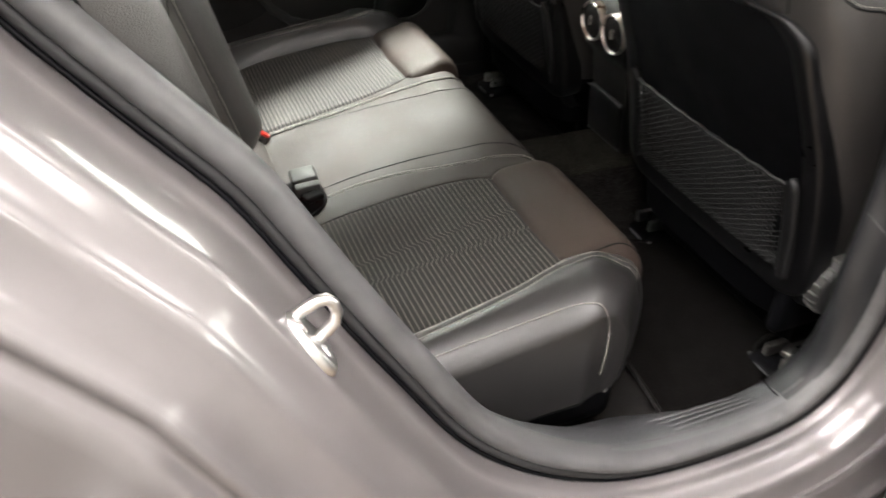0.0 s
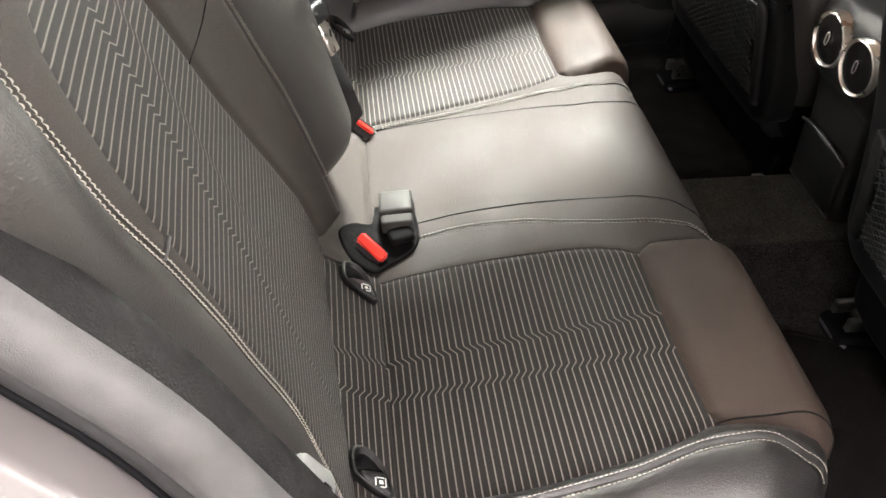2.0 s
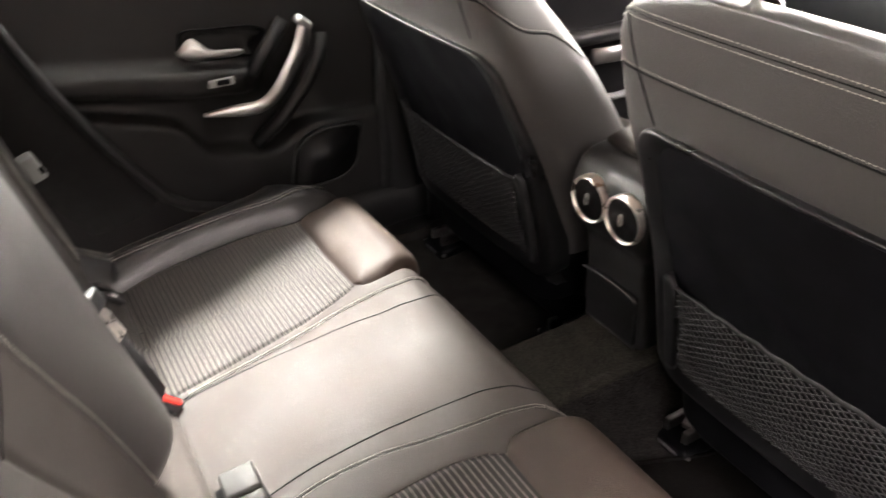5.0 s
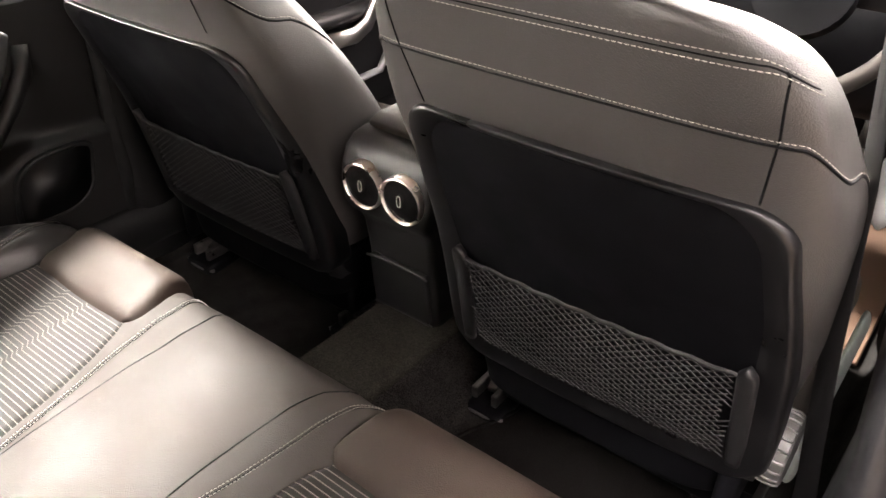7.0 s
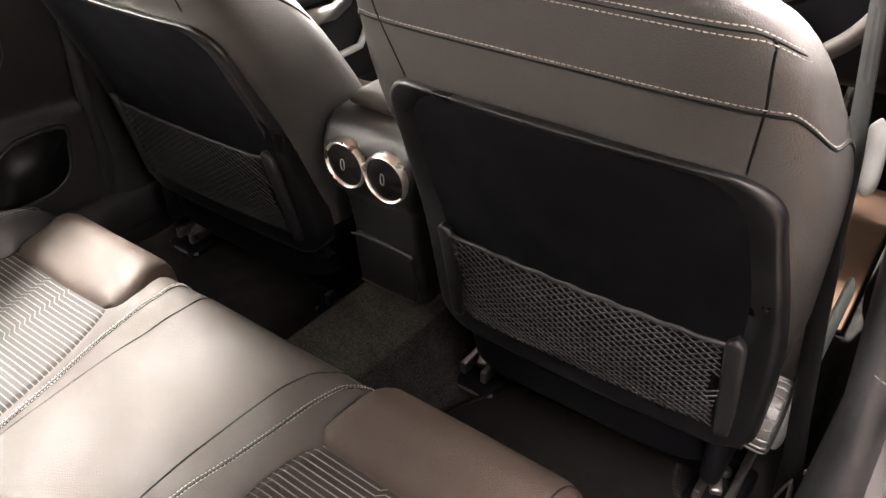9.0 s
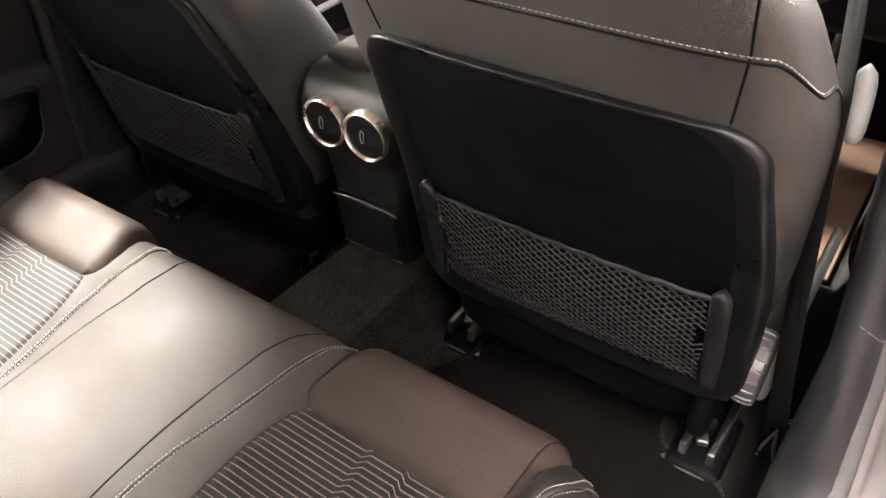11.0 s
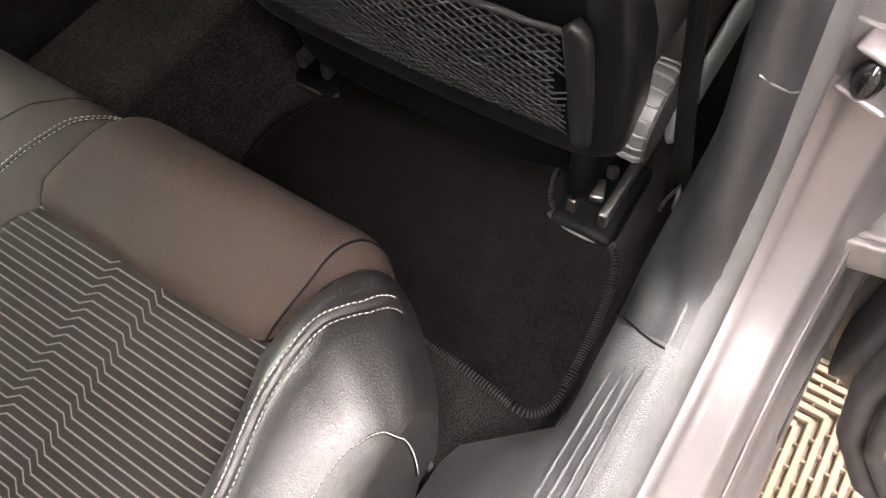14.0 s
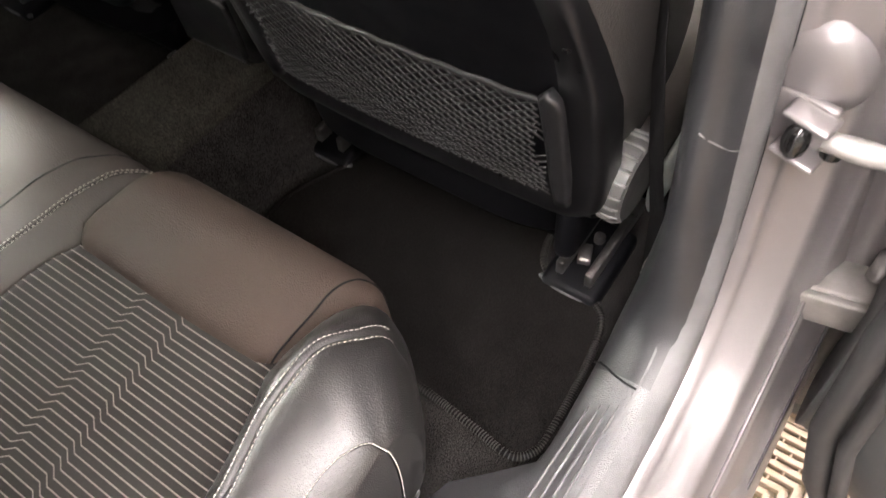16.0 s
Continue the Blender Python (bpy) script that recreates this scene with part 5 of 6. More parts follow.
rear_belt = thing("rear_seat_belt", "black webbing rear seat belt hanging down the backrest", "seat belt", "seat belts", at=(-0.42, 0.165, 0.55))
strap("webbing", [(-0.345, 0.150, 0.535), (-0.365, 0.154, 0.60), (-0.395, 0.160, 0.68), (-0.420, 0.166, 0.75), (-0.47, 0.172, 0.90), (-0.535, 0.180, 1.13)], 0.046, rear_belt, (0.55, 1, 0))
rounded_box("tongue_grip", (0.016, 0.052, 0.030), (-0.400, 0.162, 0.715), PLASTIC, rear_belt, "black moulded grip", 0.006, (0, -20, -30))
rounded_box("tongue", (0.004, 0.026, 0.050), (-0.382, 0.160, 0.680), CHROME, rear_belt, "bright steel tongue", 0.0018, (0, -24, -30))

driver_belt = thing("front_seat_belt", "black webbing front belt hanging beside the driver seat", "seat belt", "seat belts", at=(0.42, -0.69, 0.38))
strap("webbing", [(0.434, -0.688, 0.355), (0.425, -0.682, 0.45), (0.400, -0.668, 0.58), (0.375, -0.652, 0.75), (0.352, -0.636, 0.95), (0.33, -0.612, 1.15), (0.32, -0.59, 1.30)], 0.044, driver_belt, [(0.6, 0.85, 0), (0.95, 0.35, 0)])
tube("anchor_loop", [(0.432, -0.702, 0.446), (0.424, -0.692, 0.432), (0.424, -0.683, 0.405), (0.430, -0.677, 0.375), (0.436, -0.674, 0.345)], 0.0022, CHROME, driver_belt, "thin bright steel anchor loop", n=8)
rings = []
for k in range(11):
    t = k / 10
    e = math.sqrt(max(0.02, 1 - (2 * t - 1) ** 4))
    rings.append([Vector((0.350 + 0.011 * e * math.cos(a) - 0.10 * (t - 0.5) * 0.085, -0.654 + 0.011 * e * math.sin(a) + 0.07 * (t - 0.5) * 0.085, 0.900 + 0.085 * t)) for a in (2 * math.pi * j / 20 for j in range(20))])
v, f = loft(rings)
solid("belt_tongue_grip", v, f, GREY_PLASTIC, driver_belt, "pale grey plastic grip")
tube("anchor_ring", [(0.428, -0.702, 0.352), (0.412, -0.700, 0.368), (0.410, -0.692, 0.400), (0.425, -0.690, 0.418)], 0.0035, METAL, driver_belt, "steel anchor edge", n=8)


# ---- left side: rear door, pillars, roof ----
door = thing("door_1", "closed left rear car door with black trim and a silver pull handle", "car door", kind="structure", at=(0.0, 0.72, 0.35))


pocket_edge = spline([(-0.70, 0.82), (-0.40, 0.79), (-0.256, 0.754), (-0.150, 0.720), (-0.130, 0.706), (-0.112, 0.676), (-0.085, 0.645), (-0.02, 0.627), (0.040, 0.614), (0.070, 0.624), (0.093, 0.639), (0.120, 0.653), (0.147, 0.660), (0.234, 0.655), (0.31, 0.65)])


def door_depth(x, z):
    """How far the trim stands in towards the cabin."""
    band = 1 / (1 + math.exp((z - 0.831 + 0.145 * (x + 0.142)) / 0.0045)) - 1 / (1 + math.exp((z - 0.772 + 0.19 * (x + 0.142)) / 0.0050))
    d = 0.045 * band * (1 - min(1, max(0, (x - 0.0) / 0.05)))
    d += 0.034 / (1 + math.exp((z - pocket_edge(x)) / 0.0038))
    cave = math.exp(-((x - 0.035) / 0.105) ** 4) * math.exp(-((z - 0.70) / 0.085) ** 4)
    d -= 0.026 * cave / (1 + math.exp((pocket_edge(x) - z) / 0.006))
    return d


def door_y(x, z):
    return 0.735 - door_depth(x, z) - 0.10 * max(0, z - 0.6)


def door_skin(u, v):
    x = 0.305 - 1.0 * u
    z = 0.34 + (0.68 - 0.10 * min(1, max(0, (x + 0.35) / 0.5))) * v
    return Vector((x, door_y(x, z), z))


fn = door_skin
v, f, uv = shell(fn, 150, 210, -0.03, even=True)
solid("trim_panel", v, f, DOOR_SOFT, door, "soft black moulded trim panel", uv)
dy = lambda x, z, o: Vector((x, 0.735 - 0.10 * max(0, z - 0.6) - o, z))
blade = spline([(0.0, 0.133), (0.2, 0.112), (0.4, 0.085), (0.6, 0.056), (0.72, 0.031), (0.80, 0.005), (0.9, -0.040), (1.0, -0.088)])
blade_z = spline([(0.0, 0.880), (0.2, 0.838), (0.4, 0.797), (0.6, 0.756), (0.72, 0.734), (0.80, 0.7275), (0.9, 0.728), (1.0, 0.7275)])
rings = []
for k in range(41):
    t = k / 40
    p = dy(blade(t), blade_z(t), 0.020 + 0.038 * math.sin(math.pi * min(1, 0.12 + t * 0.8)) ** 0.8)
    q = dy(blade(min(1, t + 0.02)), blade_z(min(1, t + 0.02)), 0) - dy(blade(max(0, t - 0.02)), blade_z(max(0, t - 0.02)), 0)
    side = Vector((-q.z, 0, q.x)).normalized()
    w = 0.0145 * (1 - 0.75 * max(0, (t - 0.82) / 0.18) ** 1.5)
    rings.append([p + side * (w * math.cos(a)) + Vector((0, -0.006 * math.sin(a), 0)) for a in (2 * math.pi * j / 16 for j in range(16))])
v, f = loft(rings)
solid("pull_handle", v, f, SATIN, door, "satin silver pull handle")
rounded_box("handle_cap", (0.034, 0.030, 0.018), dy(0.130, 0.882, 0.030), SATIN, door, "silver cap of the pull handle", 0.006, (0, 40, 0))
tube("pull_grip", [dy(0.100, 0.885, 0.004), dy(0.060, 0.838, 0.012), dy(0.018, 0.790, 0.018)], 0.015, PLASTIC, door, "black grip beside the handle", n=14)
tube("pull_grip", [dy(0.178, 0.845, -0.004), dy(0.170, 0.800, 0.008), dy(0.135, 0.745, 0.012), dy(0.075, 0.672, 0.010), dy(0.020, 0.625, 0.004)], 0.016, PLASTIC, door, "black grip beside the handle", n=14)
rings = []
for r, h in ((1.0, 0.0), (1.0, 0.006), (0.94, 0.0065), (0.90, 0.003), (0.86, -0.002), (0.1, -0.002)):
    rings.append([dy(-0.026 + 0.086 * r * math.copysign(abs(math.cos(a)) ** 0.4, math.cos(a)) + 0.4 * 0.031 * r * math.sin(a), 0.857 + 0.031 * r * math.copysign(abs(math.sin(a)) ** 0.45, math.sin(a)) - 0.16 * 0.086 * r * math.cos(a), h) for a in (2 * math.pi * j / 40 for j in range(40))])
v, f = loft(rings)
solid("handle_recess", v, f, PANEL, door, "black release recess with a thin frame")
rings = []
for k in range(17):
    t = k / 16
    hump = math.exp(-((t - 0.22) / 0.16) ** 2)
    p = dy(-0.116 + 0.126 * t, 0.852 - 0.014 * t + 0.010 * hump, 0.012 + 0.010 * math.sin(math.pi * t))
    w = 0.014 * hump + 0.0080
    w *= min(1, 0.4 + 6 * min(t, 1 - t))
    rings.append([p + Vector((0, -0.007 * math.sin(a), w * math.cos(a))) for a in (2 * math.pi * j / 14 for j in range(14))])
v, f = loft(rings)
solid("release_lever", v, f, SATIN, door, "satin silver release lever")
rounded_box("window_switch", (0.052, 0.010, 0.016), (-0.049, door_y(-0.049, 0.793) - 0.001, 0.793), GREY_PLASTIC, door, "small grey window switch", 0.003)
rounded_box("switch_button", (0.026, 0.010, 0.010), (-0.046, door_y(-0.049, 0.793) - 0.005, 0.794), PANEL, door, "", 0.002)
rings = []
for r, h in ((1.0, -0.01), (1.0, 0.010), (0.96, 0.013), (0.90, 0.009), (0.86, 0.003), (0.1, 0.003)):
    rings.append([dy(0.166 + 0.080 * r * math.copysign(abs(math.cos(a)) ** 0.55, math.cos(a)) + 0.40 * (0.070 * r * math.sin(a)), 0.577 + 0.068 * r * math.copysign(abs(math.sin(a)) ** 0.55, math.sin(a)), 0.034 + h) for a in (2 * math.pi * j / 48 for j in range(48))])
v, f = loft(rings)
grille = solid("speaker_grille", v, f, PLASTIC, door, "black speaker grille with a raised frame")
v, f = loft([[p + Vector((0, -0.0015, 0)) for p in r] for r in rings[3:]])
solid("grille_field", v, f, PLASTIC, grille, "dark perforated field")
tube("gap_seal", [(0.312, 0.712, 0.36), (0.318, 0.704, 0.60), (0.312, 0.690, 0.85), (0.305, 0.662, 1.05), (0.30, 0.60, 1.34)], 0.020, RUBBER, door, "black rubber seal in the door gap", ry=0.016, n=10)


def side_skin(name, x0, x1, z0, z1, yb, mat, parent, label=""):
    fn = lambda u, v: Vector((x0 + (x1 - x0) * u, yb - math.copysign(0.12, yb) * max(0, z0 + (z1 - z0) * v - 0.6), z0 + (z1 - z0) * v))
    v, f, uv = shell(fn, 8, 12, 0.04, even=True)
    return solid(name, v, f, mat, parent, label, uv)


left = thing("wall_left", "left car body side with black door trim below the windows", "car body", kind="structure", at=(0, 0.8, 0.2))
side_skin("body_skin", 2.0, -1.4, 0.2, 1.02, 0.86, PAINT, left, "grey painted outer skin")
side_skin("front_door_trim", 1.6, 0.44, 0.34, 1.02, 0.735, PLASTIC, left, "black front door trim")
tube("front_pocket_edge", [(0.93, 0.676, 0.556), (1.0, 0.672, 0.553), (1.085, 0.672, 0.556), (1.125, 0.672, 0.61), (1.165, 0.672, 0.68), (1.18, 0.672, 0.76)], 0.010, GREY_PLASTIC, left, "grey edge of the door pocket", n=10)
tube("front_armrest", [(1.15, 0.665, 0.745), (0.95, 0.665, 0.735), (0.75, 0.668, 0.735), (0.55, 0.672, 0.74)], 0.028, PLASTIC, left, "black armrest", ry=0.022, n=14)
tube("front_pull_handle", [(1.09, 0.660, 0.83), (1.045, 0.640, 0.755), (1.0, 0.632, 0.708), (0.955, 0.632, 0.690), (0.875, 0.645, 0.688)], 0.011, SATIN, left, "satin silver front door handle", ry=0.022, n=12)
rings = []
for z in np.linspace(0.30, 1.40, 24):
    y = 0.72 - 0.20 * max(0, z - 0.55) * 0.9
    w = 0.062 + 0.05 * math.exp(-((z - 0.30) / 0.10) ** 2)
    rings.append([Vector((0.372 + w * math.copysign(abs(math.cos(a)) ** 0.6, math.cos(a)), y + 0.035 * math.sin(a), z)) for a in (2 * math.pi * j / 20 for j in range(20))])
v, f = loft(rings)
solid("b_pillar", v, f, PLASTIC, left, "black plastic centre pillar trim")
tube("sill_trim", [(1.4, 0.70, 0.40), (0.4, 0.705, 0.40), (0.2, 0.705, 0.40), (-0.2, 0.70, 0.42)], 0.03, PLASTIC, left, "black sill trim", ry=0.06, n=12)
rings = []
for z in np.linspace(0.95, 1.40, 8):
    x = -0.60 - 0.25 * (z - 0.95)
    y = 0.67 - 0.25 * (z - 0.95)
    rings.append([Vector((x - 0.15 + 0.15 * math.cos(a), y + 0.04 * math.sin(a), z)) for a in (2 * math.pi * j / 14 for j in range(14))])
v, f = loft(rings)
solid("c_pillar", v, f, HEADLINER, left, "pale rear pillar trim")
rings = [[Vector((p.x, -p.y, p.z)) for p in r] for r in rings]
v, f = loft(rings)
solid("c_pillar", v, f, HEADLINER, car_side, "pale rear pillar trim")

# door seal and trim between the left door and the backrest
seal_line = [(-0.46, 0.640, 1.06), (-0.395, 0.652, 0.949), (-0.355, 0.664, 0.850), (-0.300, 0.672, 0.745), (-0.235, 0.678, 0.640), (-0.195, 0.680, 0.580), (-0.150, 0.682, 0.545), (-0.08, 0.684, 0.520)]
tube("door_seal", seal_line, 0.014, RUBBER, left, "black rubber door seal", ry=0.011, n=10)
v, f = loft([[Vector(p) + Vector(o) for o in ((-0.010, 0.004, 0.0), (-0.030, -0.012, -0.008), (-0.065, -0.020, -0.020), (-0.110, -0.014, -0.035), (-0.150, 0.01, -0.05))] for p in seal_line[:6]], closed=False)
solid("quarter_trim", v, f, RIB_CLOTH, left, "dark trim between seat and door seal")

# side glass on the far side
for nm, x0, x1 in (("window_1", -0.55, 0.31), ("window_2", 0.44, 1.15)):
    fn = lambda u, v, x0=x0, x1=x1: Vector((x0 + (x1 - x0) * u, 0.728 - 0.1336 * v, 0.925 + 0.44 * v))
    v, f, uv = shell(fn, 6, 6, 0.004, even=True)
    w = solid(nm, v, f, GLASS, None, "")
    w.visible_shadow = False
    tagged(w, "clear side window glass in the closed left door", "car window", kind="structure")

roof = thing("ceiling_car", "pale grey cloth headliner under the car roof", "headliner", kind="structure", at=(0, 0, 1.4))
fn = lambda u, v: Vector((-0.80 + 1.60 * v, -0.60 + 1.20 * u, 1.435 - 0.17 * (2 * u - 1) ** 4 * 0.35 - 0.10 * (2 * v - 1) ** 4))
v, f, uv = shell(fn, 30, 30, 0.03)
solid("lining", v, f, HEADLINER, roof, "pale cloth lining", uv)
fn = lambda u, v: Vector((-0.80 + 1.60 * v, -0.62 + 1.24 * u, 1.475 - 0.17 * (2 * u - 1) ** 4 * 0.35 - 0.10 * (2 * v - 1) ** 4))
v, f, uv = shell(fn, 20, 20, 0.004)
solid("roof_skin", v, f, PAINT, roof, "grey painted roof skin", uv)
slab("parcel_shelf", -1.25, -0.62, -0.60, 0.60, 1.04, 1.07, PLASTIC, "black parcel shelf behind the rear seat", "shelf", 0.01)
slab("boot_wall", -0.72, -0.68, -0.66, 0.66, 0.2, 1.06, PANEL, "dark boot wall behind the backrest", "wall", 0.01)

near = thing("door_3", "closed right front car door with black inner trim", "car door", kind="structure", at=(0.9, -0.75, 0.35))
fn = lambda u, v: Vector((0.47 + 1.15 * u, -0.745 + 0.08 * max(0, 0.34 + 0.68 * v - 0.6) + 0.02 * math.exp(-((0.34 + 0.68 * v - 0.72) / 0.05) ** 2), 0.34 + 0.68 * v))
v, f, uv = shell(fn, 20, 30, 0.03, even=True)
solid("trim_panel", v, f, PLASTIC, near, "black moulded trim", uv)
tube("pocket_edge", [(0.55, -0.715, 0.47), (0.8, -0.705, 0.455), (1.2, -0.705, 0.455)], 0.008, PLASTIC, near, n=8)
side_skin("outer_skin", 0.42, 2.0, 0.2, 1.02, -0.90, PAINT, near, "grey painted outer skin")

# ---- dashboard end ----
dash = thing("dashboard", "black dashboard seen past the driver seat", "dashboard", at=(1.3, 0, 0.6))
rings = []
for y in np.linspace(-0.70, 0.70, 24):
    rings.append([Vector((1.32 + 0.17 * math.copysign(abs(math.cos(a)) ** 0.7, math.cos(a)), y, 0.82 + 0.15 * math.copysign(abs(math.sin(a)) ** 0.7, math.sin(a)))) for a in (2 * math.pi * j / 20 for j in range(20))])
v, f = loft(rings)
solid("top", v, f, PANEL, dash, "black moulded top")
rounded_box("bulkhead", (0.08, 1.44, 0.75), (1.62, 0, 0.60), PANEL, dash, "", 0.01)
slab("footwell_mat", 0.95, 1.58, -0.66, -0.16, 0.304, 0.312, TAN, "tan rubber mat in the driver foot well", "floor mat", 0.003)
wheel = thing("steering_wheel", "black leather steering wheel with a silver lower spoke", "steering wheel", at=(0.98, -0.385, 0.85))
wp = pose(1.0, -0.385, 0.965, 0, -66, 0)
N = 48
rim = [wp @ Vector((0.178 * math.cos(2 * math.pi * k / N), 0.178 * math.sin(2 * math.pi * k / N), 0)) for k in range(N + 1)]
tube("rim", rim, 0.0155, LEATHER, wheel, "black leather rim", n=12, up=(0.9, 0, 0.4))
lathe("hub", [(0.0001, -0.03), (0.065, -0.028), (0.085, -0.01), (0.085, 0.03), (0.0001, 0.03)], (1.0, -0.385, 0.965), pose(0, 0, 0, 0, -66, 0), PANEL, wheel, "black airbag cover", 32)
for a in (0.0, math.pi / 2, math.pi, -math.pi / 2):
    tube("spoke", [wp @ Vector((r * math.cos(a), r * math.sin(a), 0.0)) for r in (0.06, 0.12, 0.18)], 0.009, SATIN if abs(math.sin(a)) < 0.5 else PLASTIC, wheel, "satin silver spoke", ry=0.02, n=10)
for yy, w_ in ((-0.485, 0.055), (-0.34, 0.06)):
    pd = thing("pedal", "steel-faced foot pedal with rubber studs", "pedal", "pedals", at=(1.42, yy, 0.42))
    rounded_box("pad", (0.015, w_, 0.075), (1.42, yy, 0.515), SATIN, pd, "brushed steel pad", 0.006, (0, -30, 0))
    for k in range(6):
        rounded_box("stud", (0.006, 0.010, 0.010), (1.412 - 0.008 * (k // 2) + 0.008, yy - 0.012 + 0.024 * (k % 2), 0.495 + 0.02 * (k // 2)), RUBBER, pd, "", 0.002, (0, -30, 0), 1)
    tube("arm", [(1.43, yy, 0.525), (1.50, yy, 0.64), (1.56, yy, 0.75)], 0.010, METAL, pd, n=8)

# ---- scuff plate, pillar and open door on the near side ----
scuff = thing("scuff_plate", "dark grained plastic scuff plate with raised ribs on the door sill", "scuff plate", at=(0.05, -0.73, 0.45))
RIBS = [((0.185, -0.7207, 0.4465), (0.0423, -0.716, 0.4447)), ((0.188, -0.7308, 0.4538), (0.0478, -0.7265, 0.4494)), ((0.191, -0.7389, 0.4576), (0.0534, -0.7369, 0.4526)), ((0.1944, -0.7468, 0.4608), (0.0586, -0.7463, 0.4554))]
for a, b in RIBS:
    a, b = Vector(a), Vector(b)
    pts = []
    for t in np.linspace(0, 1.9, 34):
        p = a.lerp(b, t)
        pts.append(p + Vector((0, 0, 0.35 * max(0, -p.x) ** 1.3)))
    tube("rib", pts, 0.0017, LIT_SCUFF, scuff, "", ry=0.0008, n=8, taper=lambda t: min(1, 0.2 + 14 * t))
tube("joint", [(0.248, -0.697, 0.418), (0.236, -0.707, 0.445), (0.228, -0.716, 0.4565), (0.2225, -0.7265, 0.4612), (0.2175, -0.742, 0.4655), (0.2165, -0.754, 0.4672)], 0.0013, PANEL, scuff, "dark joint line", n=6)
mark = thing("pillar_trim_joint", "thin pale joint line across the pillar trim", "trim joint", at=(0.295, -0.74, 0.735))
tube("line", [(0.2835, -0.7262, 0.751), (0.2868, -0.7352, 0.7445), (0.2963, -0.7428, 0.7341), (0.306, -0.7482, 0.7245), (0.3176, -0.7532, 0.7170)], 0.0008, RIB_GREY, mark, "", n=6)

hinge = thing("door_check", "grey steel door check arm bolted to the centre pillar", "door check", at=(0.33, -0.79, 0.73))
for zz in (0.751, 0.713):
    rounded_box("bracket", (0.028, 0.040, 0.006), (0.345, -0.792, zz), PAINT, hinge, "painted steel bracket plate", 0.0035, (6, 0, -10))
rounded_box("bracket_back", (0.010, 0.056, 0.052), (0.360, -0.782, 0.731), PAINT, hinge, "", 0.003, (0, 0, -10))
lathe("pin", [(0.0001, 0.017), (0.005, 0.0155), (0.0095, 0.009), (0.011, 0.0), (0.0095, -0.009), (0.005, -0.016), (0.0001, -0.018)], (0.335, -0.788, 0.732), Matrix.Identity(4), GLOSS, hinge, "black ball pin", 22)
lathe("pin", [(0.0001, 0.014), (0.005, 0.012), (0.0085, 0.006), (0.0085, -0.006), (0.0001, -0.014)], (0.345, -0.815, 0.728), Matrix.Identity(4), GLOSS, hinge, "black rubber buffer", 22)
rings = []
for k in range(22):
    t = k / 21
    w, h = 0.0080 + 0.005 * math.exp(-((t - 0.12) / 0.06) ** 2) + 0.004 * math.exp(-((t - 0.42) / 0.07) ** 2) + 0.003 * math.exp(-((t - 0.75) / 0.06) ** 2), 0.0085
    p = Vector((0.340 + 0.020 * t + 0.012 * math.sin(math.pi * t), -0.806 - 0.24 * t, 0.738 - 0.030 * t))
    rings.append([p + Vector((w * math.cos(a), 0, h * math.sin(a))) for a in (2 * math.pi * j / 14 for j in range(14))])
v, f = loft(rings)
solid("arm", v, f, STEEL, hinge, "forged steel arm")
lower = thing("pivot_bracket", "painted steel lower door bracket on the centre pillar", "door bracket", at=(0.38, -0.85, 0.46))
rounded_box("plate", (0.060, 0.085, 0.012), (0.405, -0.872, 0.530), STEEL, lower, "pale steel plate", 0.004, (-14, 0, 0))
rounded_box("plate", (0.012, 0.085, 0.040), (0.372, -0.872, 0.512), STEEL, lower, "pale steel flange", 0.004, (-14, 0, 0))
tube("pivot_pin", [(0.412, -0.902, 0.47), (0.412, -0.902, 0.573)], 0.011, METAL, lower, n=14)
boot = thing("hinge_boot", "smoky grey plastic sleeve under the lower door bracket", "sleeve", at=(0.43, -0.89, 0.36))
lathe("sleeve", [(0.034, 0.125), (0.041, 0.118), (0.043, 0.09), (0.040, 0.06), (0.043, 0.03), (0.040, 0.0), (0.044, -0.04), (0.048, -0.075), (0.046, -0.085), (0.0001, -0.085)], (0.438, -0.900, 0.385), pose(0, 0, 0, 4, 3, 0), SMOKED, boot, "", 32)
lathe("foot", [(0.050, 0.012), (0.054, 0.004), (0.054, -0.012), (0.0001, -0.014)], (0.440, -0.905, 0.30), Matrix.Identity(4), SLATE, boot, "dark rubber foot", 28)

open_door = thing("door_2", "open right rear car door with a black rubber edge", "car door", kind="structure", at=(0.36, -1.2, 0.35))
rings = []
for k in range(24):
    t = k / 23
    y = -0.905 - 0.75 * t ** 1.5
    ring = []
    for j in range(28):
        a = 2 * math.pi * j / 28
        e = math.exp(-((y + 0.905) / 0.07) ** 2)
        zc, hz = 0.65 + 0.03 * t, 0.41 - 0.12 * e
        ring.append(Vector((0.36 + 0.03 * t + (0.088 - 0.02 * e) * math.copysign(abs(math.cos(a)) ** 0.7, math.cos(a)), y, zc + hz * math.copysign(abs(math.sin(a)) ** 0.5, math.sin(a)))))
    rings.append(ring)
v, f = loft(rings)
solid("shell", v, f, SLATE, open_door, "dark slate moulded door inside")
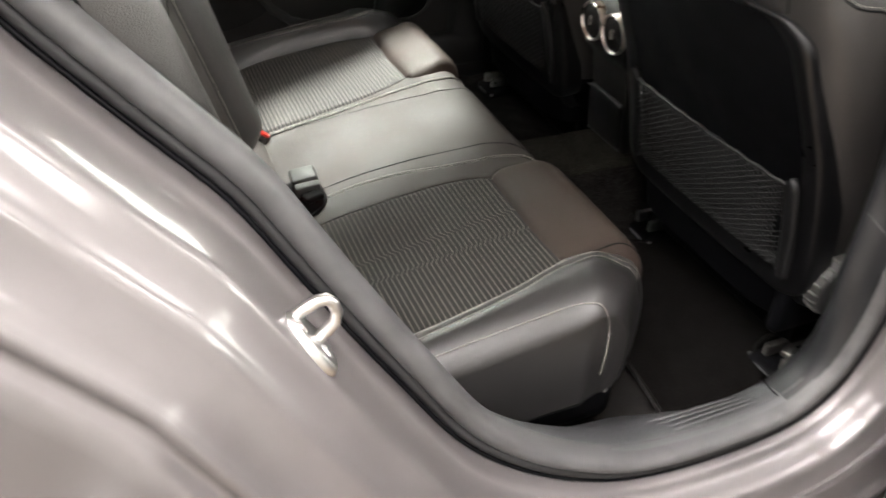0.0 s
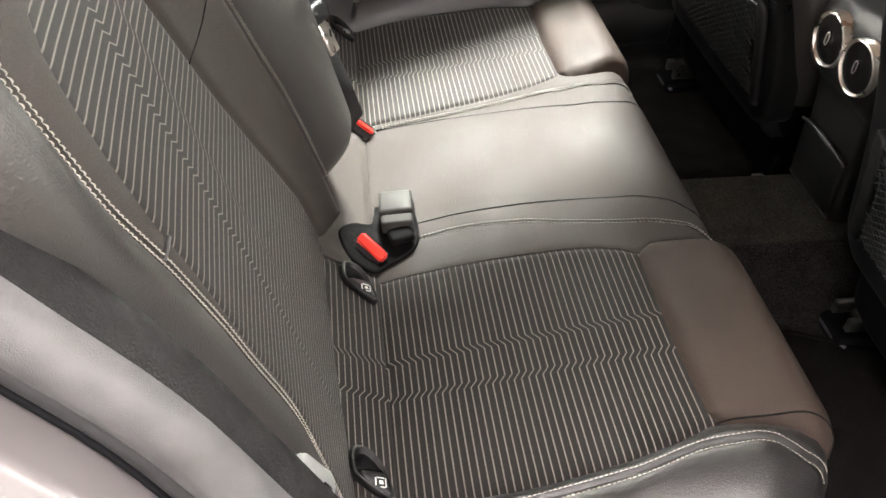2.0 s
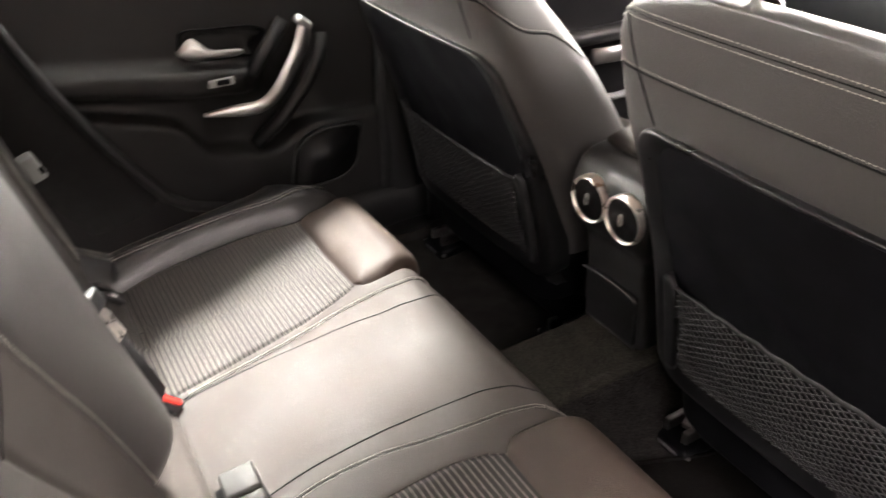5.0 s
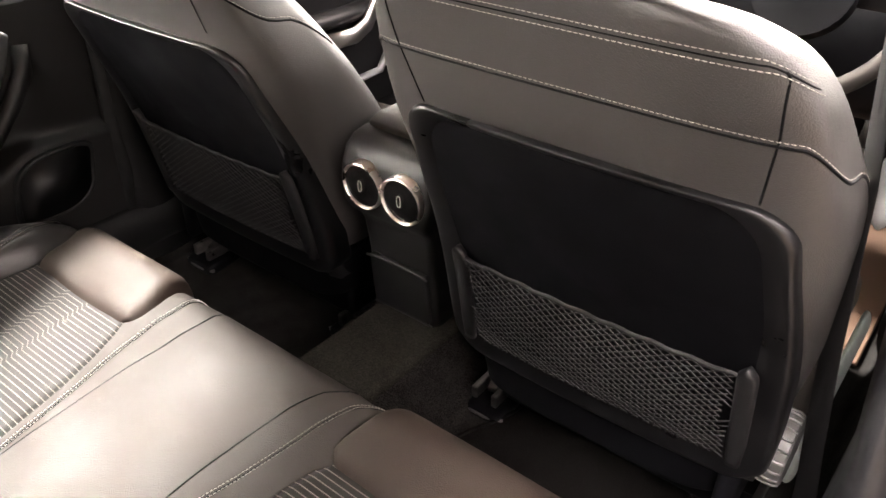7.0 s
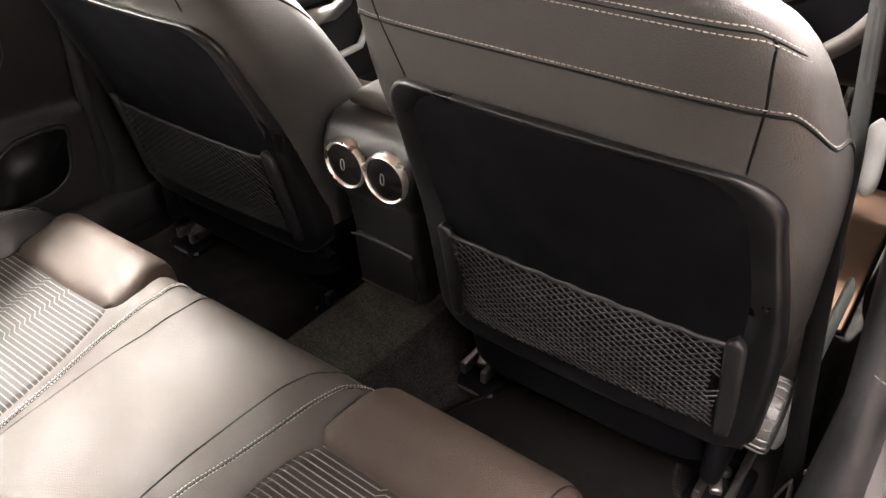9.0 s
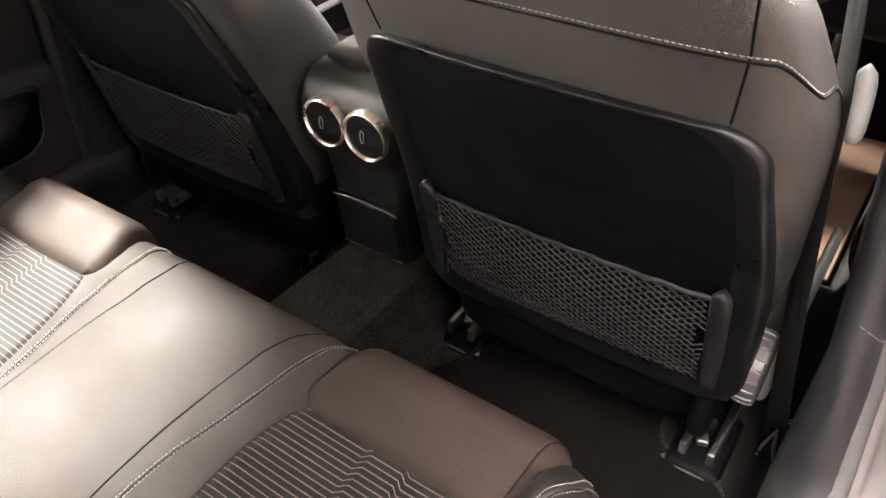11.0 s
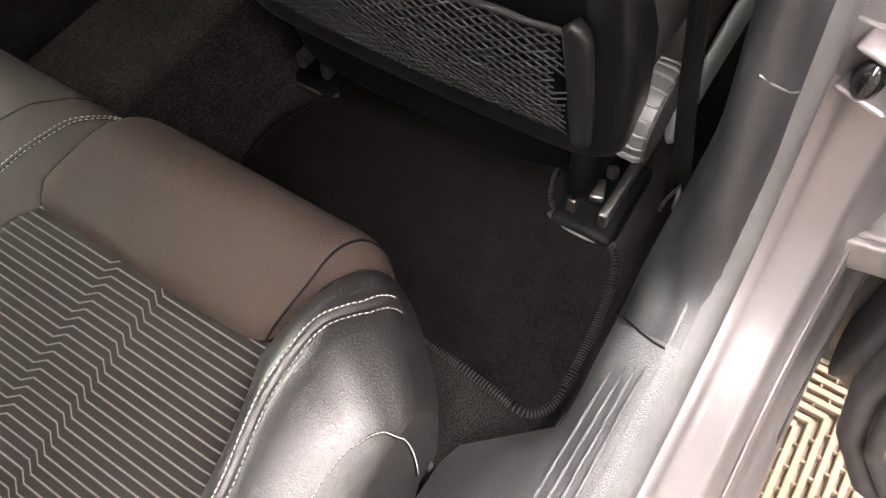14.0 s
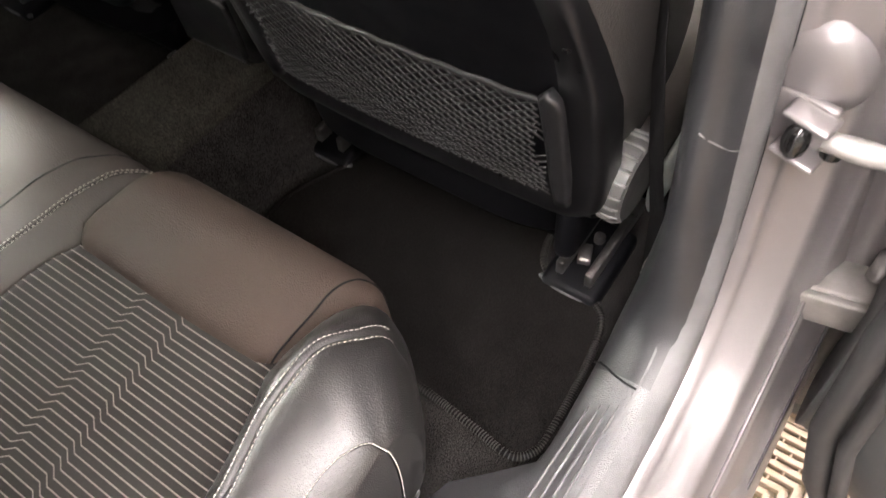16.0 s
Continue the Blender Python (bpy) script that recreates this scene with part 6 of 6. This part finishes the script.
for o, r in ((0.0, 0.014), (0.024, 0.009)):
    tube("edge_seal", [(0.285 - o * 0.4, -0.912 - o, 0.95), (0.282 - o * 0.4, -0.912 - o, 0.62), (0.280 - o * 0.4, -0.922 - o, 0.46), (0.278 - o * 0.4, -0.945 - o, 0.37), (0.276 - o * 0.4, -0.995 - o, 0.285 + o * 0.5), (0.275 - o * 0.4, -1.08, 0.252 + o), (0.28, -1.2, 0.25 + o), (0.29, -1.5, 0.255 + o)], r, RUBBER, open_door, "black rubber seal", n=12)

# ---- slatted floor tiles ----
def tile_mesh(size=0.5, pitch=0.0172):
    verts, faces = [], []

    def bar(x0, x1, y0, y1, z0, z1):
        b = 0.0012
        o = len(verts)
        for z, e in ((z0, 0), (z1 - b, 0), (z1, b)):
            verts.extend([(x0 + e, y0 + e, z), (x1 - e, y0 + e, z), (x1 - e, y1 - e, z), (x0 + e, y1 - e, z)])
        for k in (0, 4):
            for i in range(4):
                j = (i + 1) % 4
                faces.append((o + k + i, o + k + j, o + k + 4 + j, o + k + 4 + i))
        faces.append((o + 8, o + 9, o + 10, o + 11))
    h = size / 2
    n = int(h / pitch)
    for i in range(1, n + 1):
        r = i * pitch - 0.004
        for sg in (-1, 1):
            bar(-r, r, sg * r - 0.0048, sg * r + 0.0048, 0.008, 0.020)
            bar(sg * r - 0.0048, sg * r + 0.0048, -r, r, 0.008, 0.0196)
    k = 0.036
    m = int(h / k)
    for i in range(-m, m + 1):
        for j in range(n):
            r0, r1 = j * pitch, (j + 1) * pitch
            c0 = i * k + (0.018 if j % 2 else 0)
            if abs(c0) < r0:
                for sg in (-1, 1):
                    a, b_ = sorted((sg * r0, sg * r1))
                    bar(c0 - 0.002, c0 + 0.002, a, b_, 0.006, 0.018)
                    bar(a, b_, c0 - 0.002, c0 + 0.002, 0.006, 0.018)
    bar(-h, h, -h, h, 0.0005, 0.0045)
    me = bpy.data.meshes.new("floor_tile")
    me.from_pydata(verts, [], faces)
    me.materials.append(TILE)
    return me


tile_data = tile_mesh()
for i in range(-2, 4):
    for j in range(-3, 2):
        t_ = new("floor_tile", tile_data)
        t_.parent = ground
        t_.location = (0.29 + 0.504 * i, -0.83 + 0.504 * j, 0.0005)
